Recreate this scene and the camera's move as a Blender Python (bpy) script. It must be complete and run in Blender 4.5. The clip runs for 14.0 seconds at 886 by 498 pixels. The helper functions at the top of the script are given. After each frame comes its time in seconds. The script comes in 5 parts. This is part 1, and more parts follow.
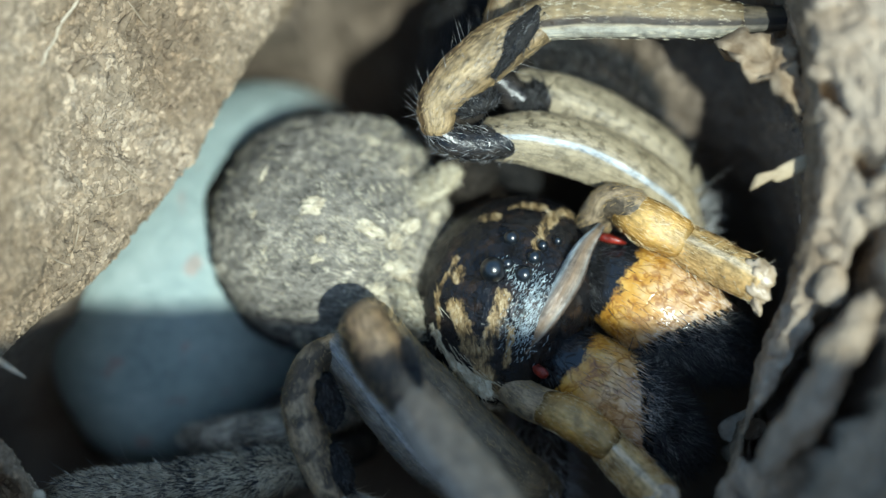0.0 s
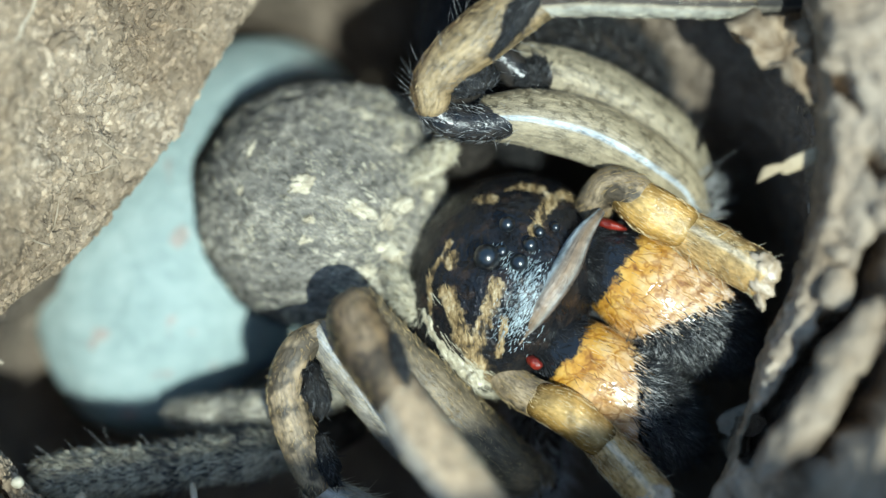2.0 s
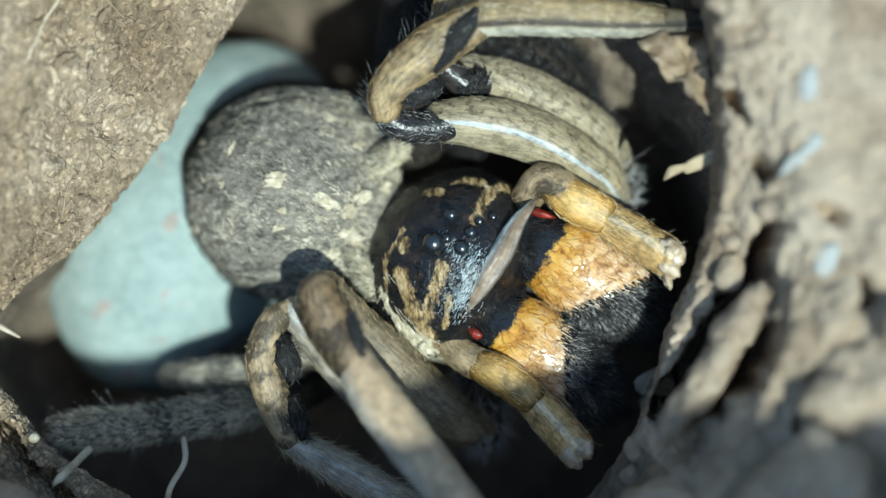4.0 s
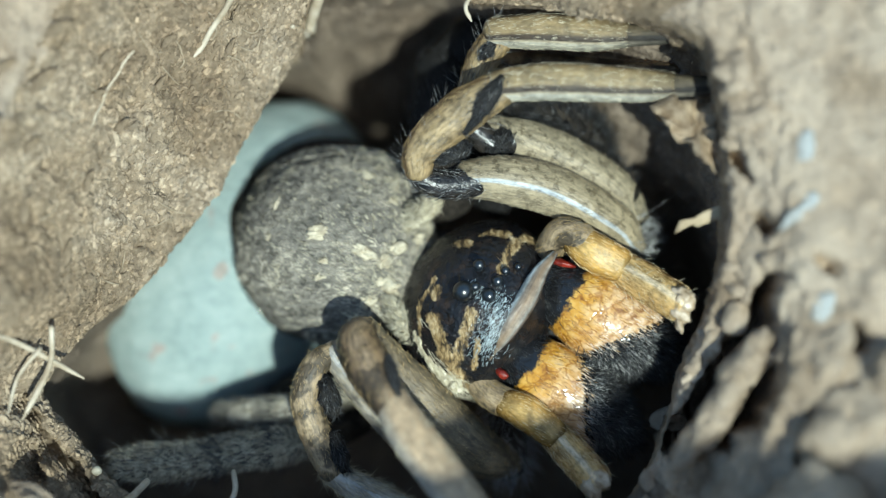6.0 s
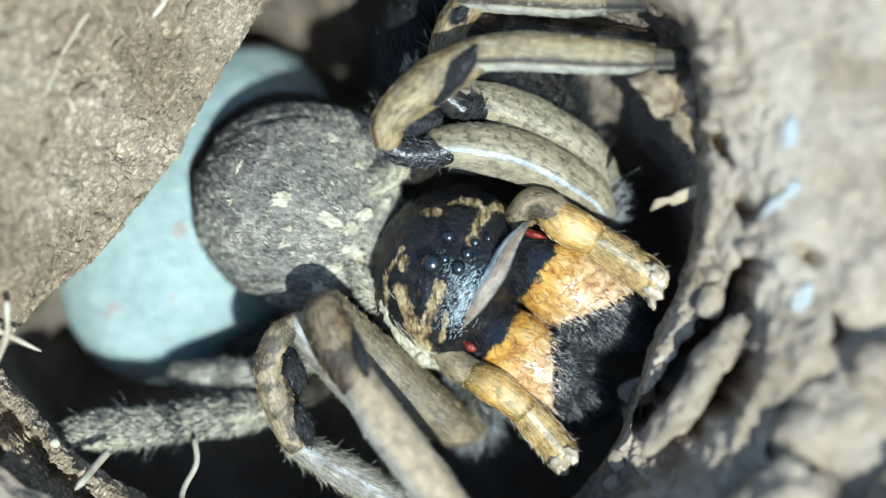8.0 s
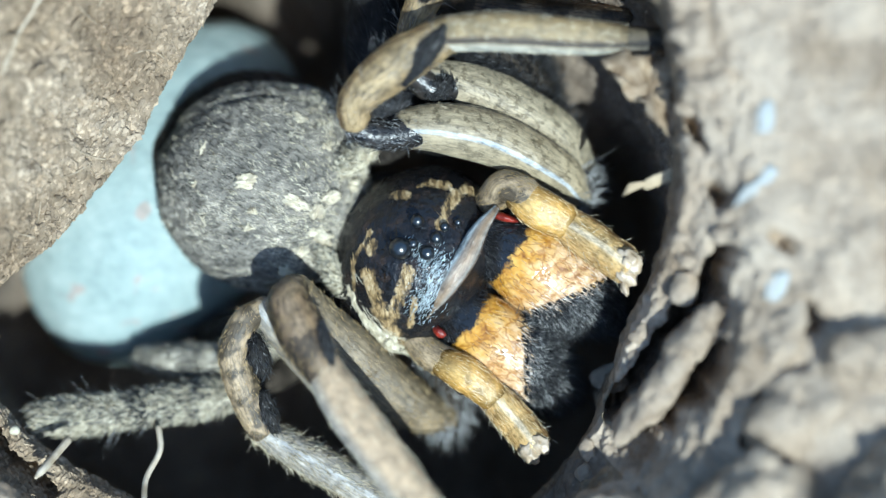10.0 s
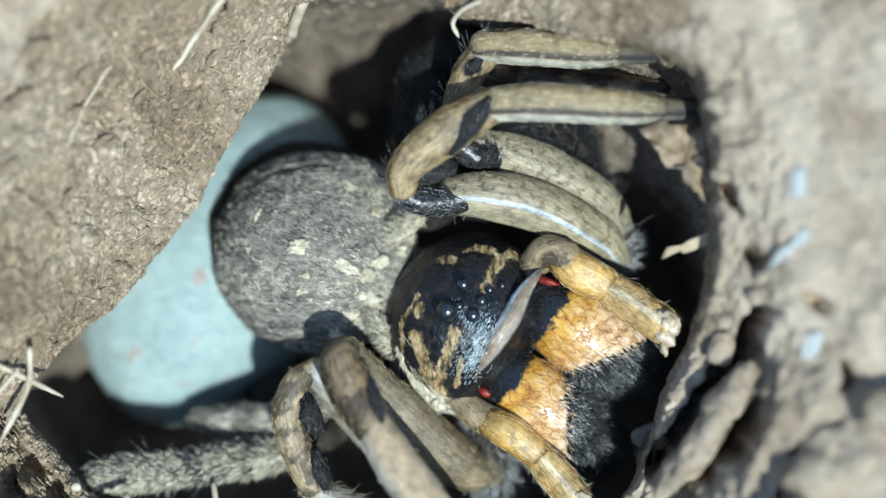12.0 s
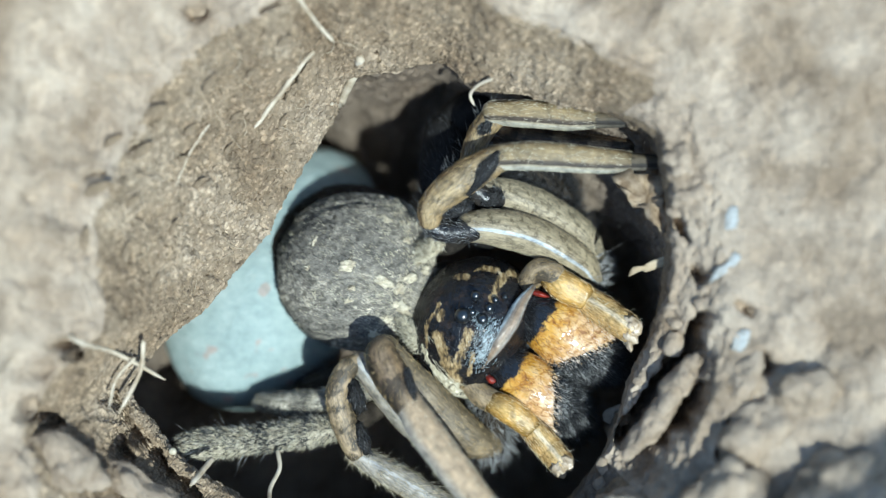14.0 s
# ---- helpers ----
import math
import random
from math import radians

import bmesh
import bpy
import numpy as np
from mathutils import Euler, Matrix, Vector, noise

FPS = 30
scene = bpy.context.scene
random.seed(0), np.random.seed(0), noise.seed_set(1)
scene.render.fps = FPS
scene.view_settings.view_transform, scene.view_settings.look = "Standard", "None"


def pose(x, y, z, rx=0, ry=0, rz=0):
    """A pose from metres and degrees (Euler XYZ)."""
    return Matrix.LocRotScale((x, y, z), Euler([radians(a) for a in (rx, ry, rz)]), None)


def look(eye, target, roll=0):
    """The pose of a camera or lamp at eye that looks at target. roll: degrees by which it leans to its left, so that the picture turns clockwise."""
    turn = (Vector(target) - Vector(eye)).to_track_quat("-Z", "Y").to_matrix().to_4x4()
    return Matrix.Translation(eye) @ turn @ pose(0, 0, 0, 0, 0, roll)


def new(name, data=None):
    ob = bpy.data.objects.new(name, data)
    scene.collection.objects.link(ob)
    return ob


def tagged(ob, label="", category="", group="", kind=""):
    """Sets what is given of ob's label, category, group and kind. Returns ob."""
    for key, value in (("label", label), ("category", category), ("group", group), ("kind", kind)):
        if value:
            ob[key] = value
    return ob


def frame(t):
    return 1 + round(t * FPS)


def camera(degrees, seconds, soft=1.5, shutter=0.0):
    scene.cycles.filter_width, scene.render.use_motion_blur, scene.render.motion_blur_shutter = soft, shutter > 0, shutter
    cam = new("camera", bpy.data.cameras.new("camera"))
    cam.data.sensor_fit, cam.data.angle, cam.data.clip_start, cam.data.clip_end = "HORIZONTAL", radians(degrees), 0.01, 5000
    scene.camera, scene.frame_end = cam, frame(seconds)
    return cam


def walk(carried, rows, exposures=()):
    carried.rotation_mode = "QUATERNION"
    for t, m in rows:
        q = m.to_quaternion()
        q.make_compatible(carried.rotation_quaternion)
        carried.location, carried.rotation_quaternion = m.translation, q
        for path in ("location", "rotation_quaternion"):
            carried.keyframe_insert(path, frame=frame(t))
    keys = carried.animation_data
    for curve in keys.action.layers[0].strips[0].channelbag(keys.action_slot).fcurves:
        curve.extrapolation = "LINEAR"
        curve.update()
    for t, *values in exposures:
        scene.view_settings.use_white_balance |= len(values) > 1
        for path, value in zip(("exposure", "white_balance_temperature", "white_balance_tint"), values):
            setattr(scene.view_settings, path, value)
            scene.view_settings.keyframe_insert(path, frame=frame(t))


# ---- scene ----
# ---- camera ----
cam = camera(30, 14.0, soft=1.3)
walk(cam, [
    (0.0, pose(0.00153, -0.01598, 0.06997, 10.89, 0.84, -1.71)),
    (0.5, pose(0.00351, -0.01250, 0.06906, 6.83, 0.90, -1.56)),
    (1.0, pose(0.00276, -0.01167, 0.06814, 6.38, 1.82, -0.87)),
    (1.5, pose(0.00301, -0.01040, 0.06755, 5.70, 1.61, -0.58)),
    (2.0, pose(0.00306, -0.00968, 0.06788, 6.05, 1.49, -0.62)),
    (2.5, pose(0.00407, -0.00986, 0.06673, 5.10, 1.06, -0.85)),
    (2.7, pose(0.00500, -0.01009, 0.06635, 4.66, 1.64, -0.79)),
    (4.8, pose(0.00678, -0.00593, 0.08806, 3.02, 2.01, -1.07)),
    (5.0, pose(0.00662, -0.00684, 0.08820, 3.60, 2.10, -1.16)),
    (5.5, pose(0.00690, -0.00641, 0.08797, 3.78, 3.13, -0.96)),
    (6.0, pose(0.00699, -0.00664, 0.08812, 4.18, 3.01, -0.96)),
    (6.5, pose(0.00684, -0.00663, 0.08803, 4.17, 2.44, -1.10)),
    (7.0, pose(0.00705, -0.00595, 0.08763, 3.39, 2.35, -1.04)),
    (7.5, pose(0.00610, -0.00218, 0.08615, 0.03, 1.23, -0.55)),
    (7.7, pose(0.00470, 0.00084, 0.08601, -1.15, 0.60, -0.47)),
    (9.8, pose(0.00579, 0.00426, 0.08351, -3.45, 0.43, -0.13)),
    (10.0, pose(0.00591, 0.00344, 0.08359, -3.43, 0.20, -0.24)),
    (10.5, pose(0.00603, 0.00275, 0.08429, -2.47, 0.18, -0.31)),
    (11.0, pose(0.00489, 0.00340, 0.08446, -2.34, 0.26, -0.13)),
    (11.5, pose(0.00473, 0.00366, 0.08734, -1.15, 1.60, -0.39)),
    (12.0, pose(0.00553, 0.00267, 0.08726, -0.68, 1.52, -0.42)),
    (12.5, pose(0.00544, 0.00193, 0.08851, 0.21, 1.27, -0.25)),
    (13.0, pose(0.00450, 0.00228, 0.09637, 0.28, 1.09, -0.14)),
    (13.5, pose(0.00228, 0.00249, 0.10595, 0.50, 0.37, 0.03)),
    (14.0, pose(0.00044, 0.00069, 0.11562, 1.06, -0.59, 0.04)),
], exposures=[(0.0, 0.42, 5800, -8), (0.5, 0.55, 5700, -9), (1.0, 0.47, 5700, -9), (2.5, 0.44, 5700, -9), (5.0, 0.30, 5850, -9), (7.0, 0.31, 5850, -9), (7.6, 0.52, 5550, -6), (10.0, 0.61, 5350, -4), (11.0, 0.43, 5450, -4), (13.0, 0.38, 5500, -4), (13.5, 0.53, 5500, -4), (14.0, 0.36, 5550, -4)])
cam.data.dof.use_dof = True
cam.data.dof.aperture_fstop = 11.5

# ---- light ----
SUN = Vector((0.26, -0.34, 0.90)).normalized()
world = bpy.data.worlds.new("sky")
scene.world = world
world.use_nodes = True
_sky = world.node_tree.nodes.new("ShaderNodeTexSky")
_sky.sky_type = "NISHITA"
_sky.sun_disc = False
_sky.sun_elevation = math.asin(SUN.z)
_sky.sun_rotation = math.atan2(SUN.x, SUN.y)
world.node_tree.links.new(_sky.outputs[0], world.node_tree.nodes["Background"].inputs[0])
world.node_tree.nodes["Background"].inputs[1].default_value = 0.16
sun_data = bpy.data.lights.new("sun", "SUN")
sun_data.energy, sun_data.angle, sun_data.color = 4.6, radians(0.6), (1.0, 0.97, 0.92)
sun = new("sun", sun_data)
sun.matrix_world = look(SUN * 3, (0, 0, 0))

MM = 0.001
rng = np.random.default_rng(7)


# ---- materials ----
class Mat:
    """A small builder of node materials; lengths are in millimetres."""

    def __init__(self, name, rough=0.7, metal=0.0, spec=0.5, coat=0.0):
        self.m = bpy.data.materials.new(name)
        self.m.use_nodes = True
        self.t = self.m.node_tree
        self.b = self.t.nodes["Principled BSDF"]
        self.b.inputs["Roughness"].default_value = rough
        self.b.inputs["Metallic"].default_value = metal
        self.b.inputs["Specular IOR Level"].default_value = spec
        self.b.inputs["Coat Weight"].default_value = coat
        self.b.inputs["Coat Roughness"].default_value = 0.12
        self.co = self.t.nodes.new("ShaderNodeTexCoord")

    def n(self, kind, **kw):
        node = self.t.nodes.new(kind)
        for k, v in kw.items():
            node.inputs[k].default_value = v
        return node

    def link(self, a, b):
        self.t.links.new(a, b)

    def coords(self, stretch=(1, 1, 1), uv=False, offset=0.0):
        mp = self.n("ShaderNodeMapping")
        k = 1.0 if uv else 1000.0
        mp.inputs["Scale"].default_value = [s * k for s in stretch]
        mp.inputs["Location"].default_value = (offset, offset, offset)
        self.link(self.co.outputs["UV" if uv else "Object"], mp.inputs["Vector"])
        return mp.outputs[0]

    def noise(self, scale, detail=4, stretch=(1, 1, 1), uv=False, offset=0.0, rough=0.55):
        nz = self.n("ShaderNodeTexNoise", Scale=scale, Detail=detail, Roughness=rough)
        self.link(self.coords(stretch, uv, offset), nz.inputs["Vector"])
        return nz.outputs["Fac"]

    def cells(self, scale, offset=0.0):
        v = self.n("ShaderNodeTexVoronoi", Scale=scale)
        self.link(self.coords(offset=offset), v.inputs["Vector"])
        return v

    def ramp(self, fac, stops):
        r = self.n("ShaderNodeValToRGB")
        el = r.color_ramp.elements
        while len(el) < len(stops):
            el.new(0.5)
        for e, (p, c) in zip(el, stops):
            e.position = p
            e.color = (*c, 1) if isinstance(c, tuple) else (c, c, c, 1)
        self.link(fac, r.inputs[0])
        return r.outputs[0]

    def mix(self, fac, a, b, how="MIX"):
        x = self.t.nodes.new("ShaderNodeMix")
        x.data_type, x.blend_type = "RGBA", how
        for s, v in ((x.inputs[0], fac), (x.inputs[6], a), (x.inputs[7], b)):
            if isinstance(v, (int, float)):
                s.default_value = v
            elif isinstance(v, tuple):
                s.default_value = (*v, 1)
            else:
                self.link(v, s)
        return x.outputs[2]

    def uvx(self, axis):
        sp = self.n("ShaderNodeSeparateXYZ")
        self.link(self.co.outputs["UV"], sp.inputs[0])
        return sp.outputs[axis]

    def colour(self, c):
        if isinstance(c, tuple):
            self.b.inputs["Base Color"].default_value = (*c, 1)
        else:
            self.link(c, self.b.inputs["Base Color"])
        return self

    def rough(self, c):
        self.link(c, self.b.inputs["Roughness"])
        return self

    def bump(self, fac, strength=0.5, mm=0.2):
        bp = self.n("ShaderNodeBump", Strength=strength, Distance=mm * MM)
        self.link(fac, bp.inputs["Height"])
        if self.b.inputs["Normal"].links:
            self.link(self.b.inputs["Normal"].links[0].from_socket, bp.inputs["Normal"])
        self.link(bp.outputs[0], self.b.inputs["Normal"])
        return self


def soil_material(name, dark, mid, pale, speckle=1.0):
    m = Mat(name, rough=0.95, spec=0.2)
    big = m.ramp(m.noise(0.16, 5), [(0.36, dark), (0.52, mid), (0.68, pale)])
    speck = m.ramp(m.noise(2.6, 3, offset=3), [(0.36, 0.84), (0.52, 1.0), (0.70, 1.16)])
    c = m.mix(speckle, big, speck, "MULTIPLY")
    grit = m.ramp(m.cells(1.6, 9).outputs["Distance"], [(0.10, 1.0), (0.22, 0.0)])
    pick = m.ramp(m.noise(0.9, 1, offset=21), [(0.56, 0.0), (0.60, 0.8)])
    g = m.mix(1.0, grit, m.mix(speckle, (0.0, 0.0, 0.0), pick), "MULTIPLY")
    c = m.mix(g, c, (0.42, 0.33, 0.23))
    crumb = m.n("ShaderNodeTexVoronoi", Scale=1.0)
    crumb.feature = "DISTANCE_TO_EDGE"
    warp = m.n("ShaderNodeVectorMath")
    warp.operation = "MULTIPLY_ADD"
    nz = m.n("ShaderNodeTexNoise", Scale=0.9, Detail=4)
    m.link(m.coords((1.25, 0.8, 1.0), offset=2), nz.inputs["Vector"])
    m.link(nz.outputs["Color"], warp.inputs[0])
    warp.inputs[1].default_value = (2.2, 2.2, 2.2)
    m.link(m.coords((1.25, 0.8, 1.0), offset=2), warp.inputs[2])
    m.link(warp.outputs[0], crumb.inputs["Vector"])
    chip = m.n("ShaderNodeTexVoronoi", Scale=1.25)
    m.link(warp.outputs[0], chip.inputs["Vector"])
    tone = m.ramp(chip.outputs["Color"], [(0.1, (0.86, 0.84, 0.82)), (0.5, (1.0, 1.0, 1.0)), (0.9, (1.18, 1.16, 1.13))])
    m.colour(m.mix(1.0, c, tone, "MULTIPLY"))
    m.bump(m.ramp(crumb.outputs["Distance"], [(0.0, 0.0), (0.10, 0.8), (0.4, 1.0)]), 0.26 * speckle, 0.2)
    m.bump(m.noise(1.1, 6), 0.85, 0.42).bump(m.noise(4.2, 4, (1.0, 0.6, 1.0), offset=5), 0.6, 0.12)
    return m.m


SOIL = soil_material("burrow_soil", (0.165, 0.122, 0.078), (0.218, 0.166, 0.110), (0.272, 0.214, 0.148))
# Darker copy of the soil, standing in for shade in the burrow.
SHADED_SOIL = soil_material("shaded_soil", (0.125, 0.096, 0.07), (0.17, 0.134, 0.10), (0.215, 0.172, 0.13))
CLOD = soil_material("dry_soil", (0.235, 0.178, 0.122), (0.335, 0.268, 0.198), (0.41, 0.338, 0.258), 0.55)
GRAIN = soil_material("sand_grain", (0.175, 0.128, 0.082), (0.235, 0.180, 0.120), (0.31, 0.25, 0.18))


def vary_by_piece(mat, low, high):
    """Makes each loose piece of a joined mesh a little lighter or darker."""
    t = mat.node_tree
    b = t.nodes["Principled BSDF"].inputs["Base Color"]
    src = b.links[0].from_socket
    geo, rmp, mx = t.nodes.new("ShaderNodeNewGeometry"), t.nodes.new("ShaderNodeMapRange"), t.nodes.new("ShaderNodeVectorMath")
    mx.operation = "SCALE"
    rmp.inputs["To Min"].default_value, rmp.inputs["To Max"].default_value = low, high
    t.links.new(geo.outputs["Random Per Island"], rmp.inputs["Value"])
    t.links.new(src, mx.inputs[0])
    t.links.new(rmp.outputs[0], mx.inputs["Scale"])
    t.links.new(mx.outputs[0], b)


vary_by_piece(GRAIN, 0.75, 1.6)


def plain(name, a, b, scale=1.0, rough=0.7, bump=0.3, spec=0.4, coat=0.0, stretch=(1, 1, 1)):
    m = Mat(name, rough=rough, spec=spec, coat=coat)
    f = m.noise(scale, 5, stretch)
    m.colour(m.ramp(f, [(0.35, a), (0.65, b)])).bump(f, bump, 0.12)
    return m.m


def limb_material(name, around, along=None, rough=0.5, spec=0.5, grain=0.35, blotch=0.0, dashes=None):
    """Stripes by the angle round the limb and bands by the length along it, broken up by fine lying hair."""
    m = Mat(name, rough=rough, spec=spec)
    wob = m.noise(0.5, 3, (2, 1, 1), uv=True)
    ua = m.n("ShaderNodeMath")
    ua.operation = "MULTIPLY_ADD"
    m.link(wob, ua.inputs[0])
    ua.inputs[1].default_value = 0.10
    m.link(m.uvx(0), ua.inputs[2])
    sh = m.n("ShaderNodeMath")
    sh.operation = "SUBTRACT"
    m.link(ua.outputs[0], sh.inputs[0])
    sh.inputs[1].default_value = 0.05
    c = m.ramp(sh.outputs[0], around)
    if along:
        c = m.mix(1.0, c, m.ramp(m.uvx(1), along), "MULTIPLY")
    if blotch:
        c = m.mix(blotch, c, m.ramp(m.noise(0.62, 3, offset=blotch * 30), [(0.44, 0.10), (0.54, 1.0)]), "MULTIPLY")
    if dashes:
        # short dark strokes across one face of the limb
        lo, hi = dashes
        face = m.ramp(m.uvx(0), [(lo - 0.02, 0.0), (lo, 0.75), (hi, 0.75), (hi + 0.02, 0.0)])
        stroke = m.ramp(m.noise(1.0, 3, (19, 27, 1), uv=True, offset=3, rough=0.6), [(0.54, 0.0), (0.60, 1.0)])
        c = m.mix(m.mix(1.0, face, stroke, "MULTIPLY"), c, m.mix(1.0, c, (0.36, 0.34, 0.30), "MULTIPLY"))
    hair = m.noise(1.0, 4, (40, 9, 1), uv=True, rough=0.7)
    c = m.mix(1.0, c, m.ramp(hair, [(0.30, 1 - grain * 1.6), (0.52, 1.0), (0.72, 1 + grain)]), "MULTIPLY")
    tuft = m.noise(1.3, 4, offset=13, rough=0.65)
    c = m.mix(1.0, c, m.ramp(tuft, [(0.31, 0.52), (0.48, 0.95), (0.69, 1.28)]), "MULTIPLY")
    m.colour(c).bump(hair, 0.6, 0.12).bump(tuft, 0.6, 0.2)
    m.rough(m.ramp(hair, [(0.3, rough * 0.75), (0.7, min(1, rough * 1.3))]))
    return m.m


DARK_LIMB = limb_material("dark_limb_hair", [(0.0, (0.03, 0.025, 0.02)), (0.25, (0.05, 0.04, 0.03)), (0.95, (0.015, 0.013, 0.011))], rough=0.85, spec=0.15, grain=0.6)
DUSKY = limb_material("dusky_limb_hair", [(0.0, (0.30, 0.27, 0.21)), (0.10, (0.32, 0.28, 0.22)), (0.13, (0.035, 0.026, 0.018)), (0.19, (0.05, 0.038, 0.026)), (0.22, (0.19, 0.145, 0.085)), (0.34, (0.22, 0.17, 0.10)), (0.40, (0.05, 0.036, 0.024)), (0.95, (0.02, 0.017, 0.014))], [(0.0, 0.9), (0.3, 0.5), (0.6, 0.25), (1.0, 0.2)], rough=0.6, grain=0.4)
OLIVE, DARK, BLACK = (0.16, 0.125, 0.075), (0.055, 0.045, 0.035), (0.012, 0.012, 0.013)
FEMUR_PALE = limb_material("pale_femur_hair", [(0.0, (0.039, 0.031, 0.023)), (0.03, (0.312, 0.265, 0.179)), (0.16, (0.343, 0.289, 0.195)), (0.33, (0.312, 0.257, 0.168)), (0.40, (0.281, 0.234, 0.156)), (0.43, (0.039, 0.031, 0.023)), (0.6, BLACK), (0.95, BLACK)], rough=0.5, grain=0.35, dashes=(0.06, 0.36))
# The bluish-white stops near 0.29 paint a glare line along the ridge.
FEMUR = limb_material("femur_hair", [(0.0, (0.023, 0.020, 0.017)), (0.035, (0.039, 0.031, 0.023)), (0.06, (0.281, 0.226, 0.140)), (0.14, (0.343, 0.281, 0.179)), (0.27, (0.296, 0.242, 0.156)), (0.287, (0.468, 0.499, 0.515)), (0.303, (0.468, 0.499, 0.515)), (0.315, (0.312, 0.257, 0.164)), (0.5, (0.335, 0.277, 0.179)), (0.6, BLACK), (0.95, BLACK)], rough=0.42, grain=0.3, dashes=(0.08, 0.26))
OLIVE_FEMUR = limb_material("olive_femur_hair", [(0.0, OLIVE), (0.3, (0.23, 0.175, 0.105)), (0.5, (0.17, 0.13, 0.08)), (0.6, DARK), (0.95, DARK)], rough=0.5, blotch=0.25)
SILVER_FEMUR = limb_material("silver_femur_hair", [(0.0, (0.306, 0.272, 0.225)), (0.22, (0.357, 0.323, 0.272)), (0.272, (0.442, 0.425, 0.399)), (0.288, (0.442, 0.425, 0.399)), (0.31, (0.323, 0.289, 0.238)), (0.5, (0.340, 0.297, 0.246)), (0.6, DARK), (0.95, DARK)], rough=0.45, grain=0.35, blotch=0.2)
TIBIA = limb_material("striped_tibia_hair", [(0.0, (0.368, 0.344, 0.272)), (0.10, (0.400, 0.376, 0.304)), (0.13, (0.339, 0.282, 0.188)), (0.145, (0.033, 0.022, 0.014)), (0.185, (0.052, 0.034, 0.018)), (0.21, (0.221, 0.162, 0.079)), (0.30, (0.265, 0.196, 0.100)), (0.36, (0.221, 0.155, 0.073)), (0.40, (0.074, 0.048, 0.024)), (0.46, (0.206, 0.151, 0.079)), (0.62, DARK), (0.95, DARK)], [(0.0, 1.0), (0.72, 1.0), (1.0, 0.5)], rough=0.5, grain=0.22)
PATELLA = limb_material("patella_hair", [(0.0, (0.242, 0.171, 0.082)), (0.14, (0.291, 0.207, 0.104)), (0.24, (0.339, 0.248, 0.126)), (0.33, (0.291, 0.207, 0.104)), (0.36, (0.097, 0.059, 0.025)), (0.41, (0.242, 0.151, 0.063)), (0.5, (0.291, 0.166, 0.053)), (0.62, DARK), (0.95, DARK)], rough=0.4, grain=0.45, blotch=0.45)
KNEE = plain("dark_glossy_knee", (0.006, 0.007, 0.008), (0.035, 0.030, 0.026), 1.6, rough=0.27, bump=0.9, spec=0.5)
BROWN_KNEE = limb_material("brown_knee_hair", [(0.0, (0.05, 0.035, 0.022)), (0.1, (0.03, 0.022, 0.016)), (0.16, (0.14, 0.095, 0.055)), (0.27, (0.26, 0.185, 0.11)), (0.34, (0.22, 0.145, 0.075)), (0.40, (0.12, 0.08, 0.045)), (0.5, (0.18, 0.125, 0.075)), (0.62, DARK), (0.95, DARK)], rough=0.42, grain=0.5, blotch=0.8)
TAN = limb_material("tan_tibia_hair", [(0.0, (0.32, 0.29, 0.25)), (0.12, (0.36, 0.31, 0.25)), (0.2, (0.40, 0.29, 0.18)), (0.34, (0.42, 0.30, 0.18)), (0.5, (0.34, 0.25, 0.16)), (0.62, DARK), (0.95, DARK)], rough=0.55, grain=0.2)
BROWN_LIMB = limb_material("brown_limb_hair", [(0.0, (0.24, 0.175, 0.10)), (0.2, (0.40, 0.30, 0.18)), (0.33, (0.30, 0.22, 0.13)), (0.5, (0.36, 0.28, 0.17)), (0.62, DARK), (0.95, DARK)], rough=0.5, blotch=0.85)
GREY_LIMB = limb_material("grey_limb_hair", [(0.0, (0.36, 0.32, 0.25)), (0.25, (0.54, 0.48, 0.37)), (0.5, (0.30, 0.27, 0.21)), (0.62, DARK), (0.95, DARK)], [(0.0, 1.0), (0.2, 0.5), (0.28, 1.0), (0.48, 1.0), (0.55, 0.35), (0.62, 1.0), (0.85, 1.0), (1.0, 0.9)], rough=0.7, grain=0.6, blotch=0.8)
PALP = limb_material("golden_palp_hair", [(0.0, (0.319, 0.170, 0.038)), (0.14, (0.488, 0.289, 0.074)), (0.24, (0.563, 0.373, 0.134)), (0.33, (0.507, 0.297, 0.082)), (0.5, (0.431, 0.230, 0.052)), (0.65, (0.150, 0.076, 0.022)), (0.95, (0.094, 0.051, 0.022))], [(0.0, 0.35), (0.16, 0.55), (0.26, 1.0), (0.84, 1.0), (0.92, 0.45), (1.0, 0.4)], rough=0.24, blotch=0.3, grain=0.25)
# The palest stops, 0.25 to 0.285, are the feeler's highlight put in as colour.
PALP_TIP = limb_material("pale_palp_hair", [(0.0, (0.413, 0.255, 0.089)), (0.14, (0.488, 0.306, 0.112)), (0.22, (0.525, 0.357, 0.149)), (0.25, (0.675, 0.544, 0.359)), (0.285, (0.675, 0.544, 0.359)), (0.31, (0.507, 0.340, 0.134)), (0.40, (0.469, 0.297, 0.112)), (0.43, (0.244, 0.128, 0.045)), (0.48, (0.469, 0.306, 0.127)), (0.65, (0.188, 0.128, 0.074)), (0.95, (0.188, 0.128, 0.074))], [(0.0, 0.5), (0.10, 0.6), (0.15, 1.0), (0.62, 1.0), (0.66, 0.7), (0.70, 1.0), (1.0, 1.15)], rough=0.28, grain=0.3, blotch=0.15)
PALP_END = plain("pale_palp_end", (0.30, 0.22, 0.13), (0.46, 0.37, 0.27), 1.8, rough=0.35, bump=0.5)
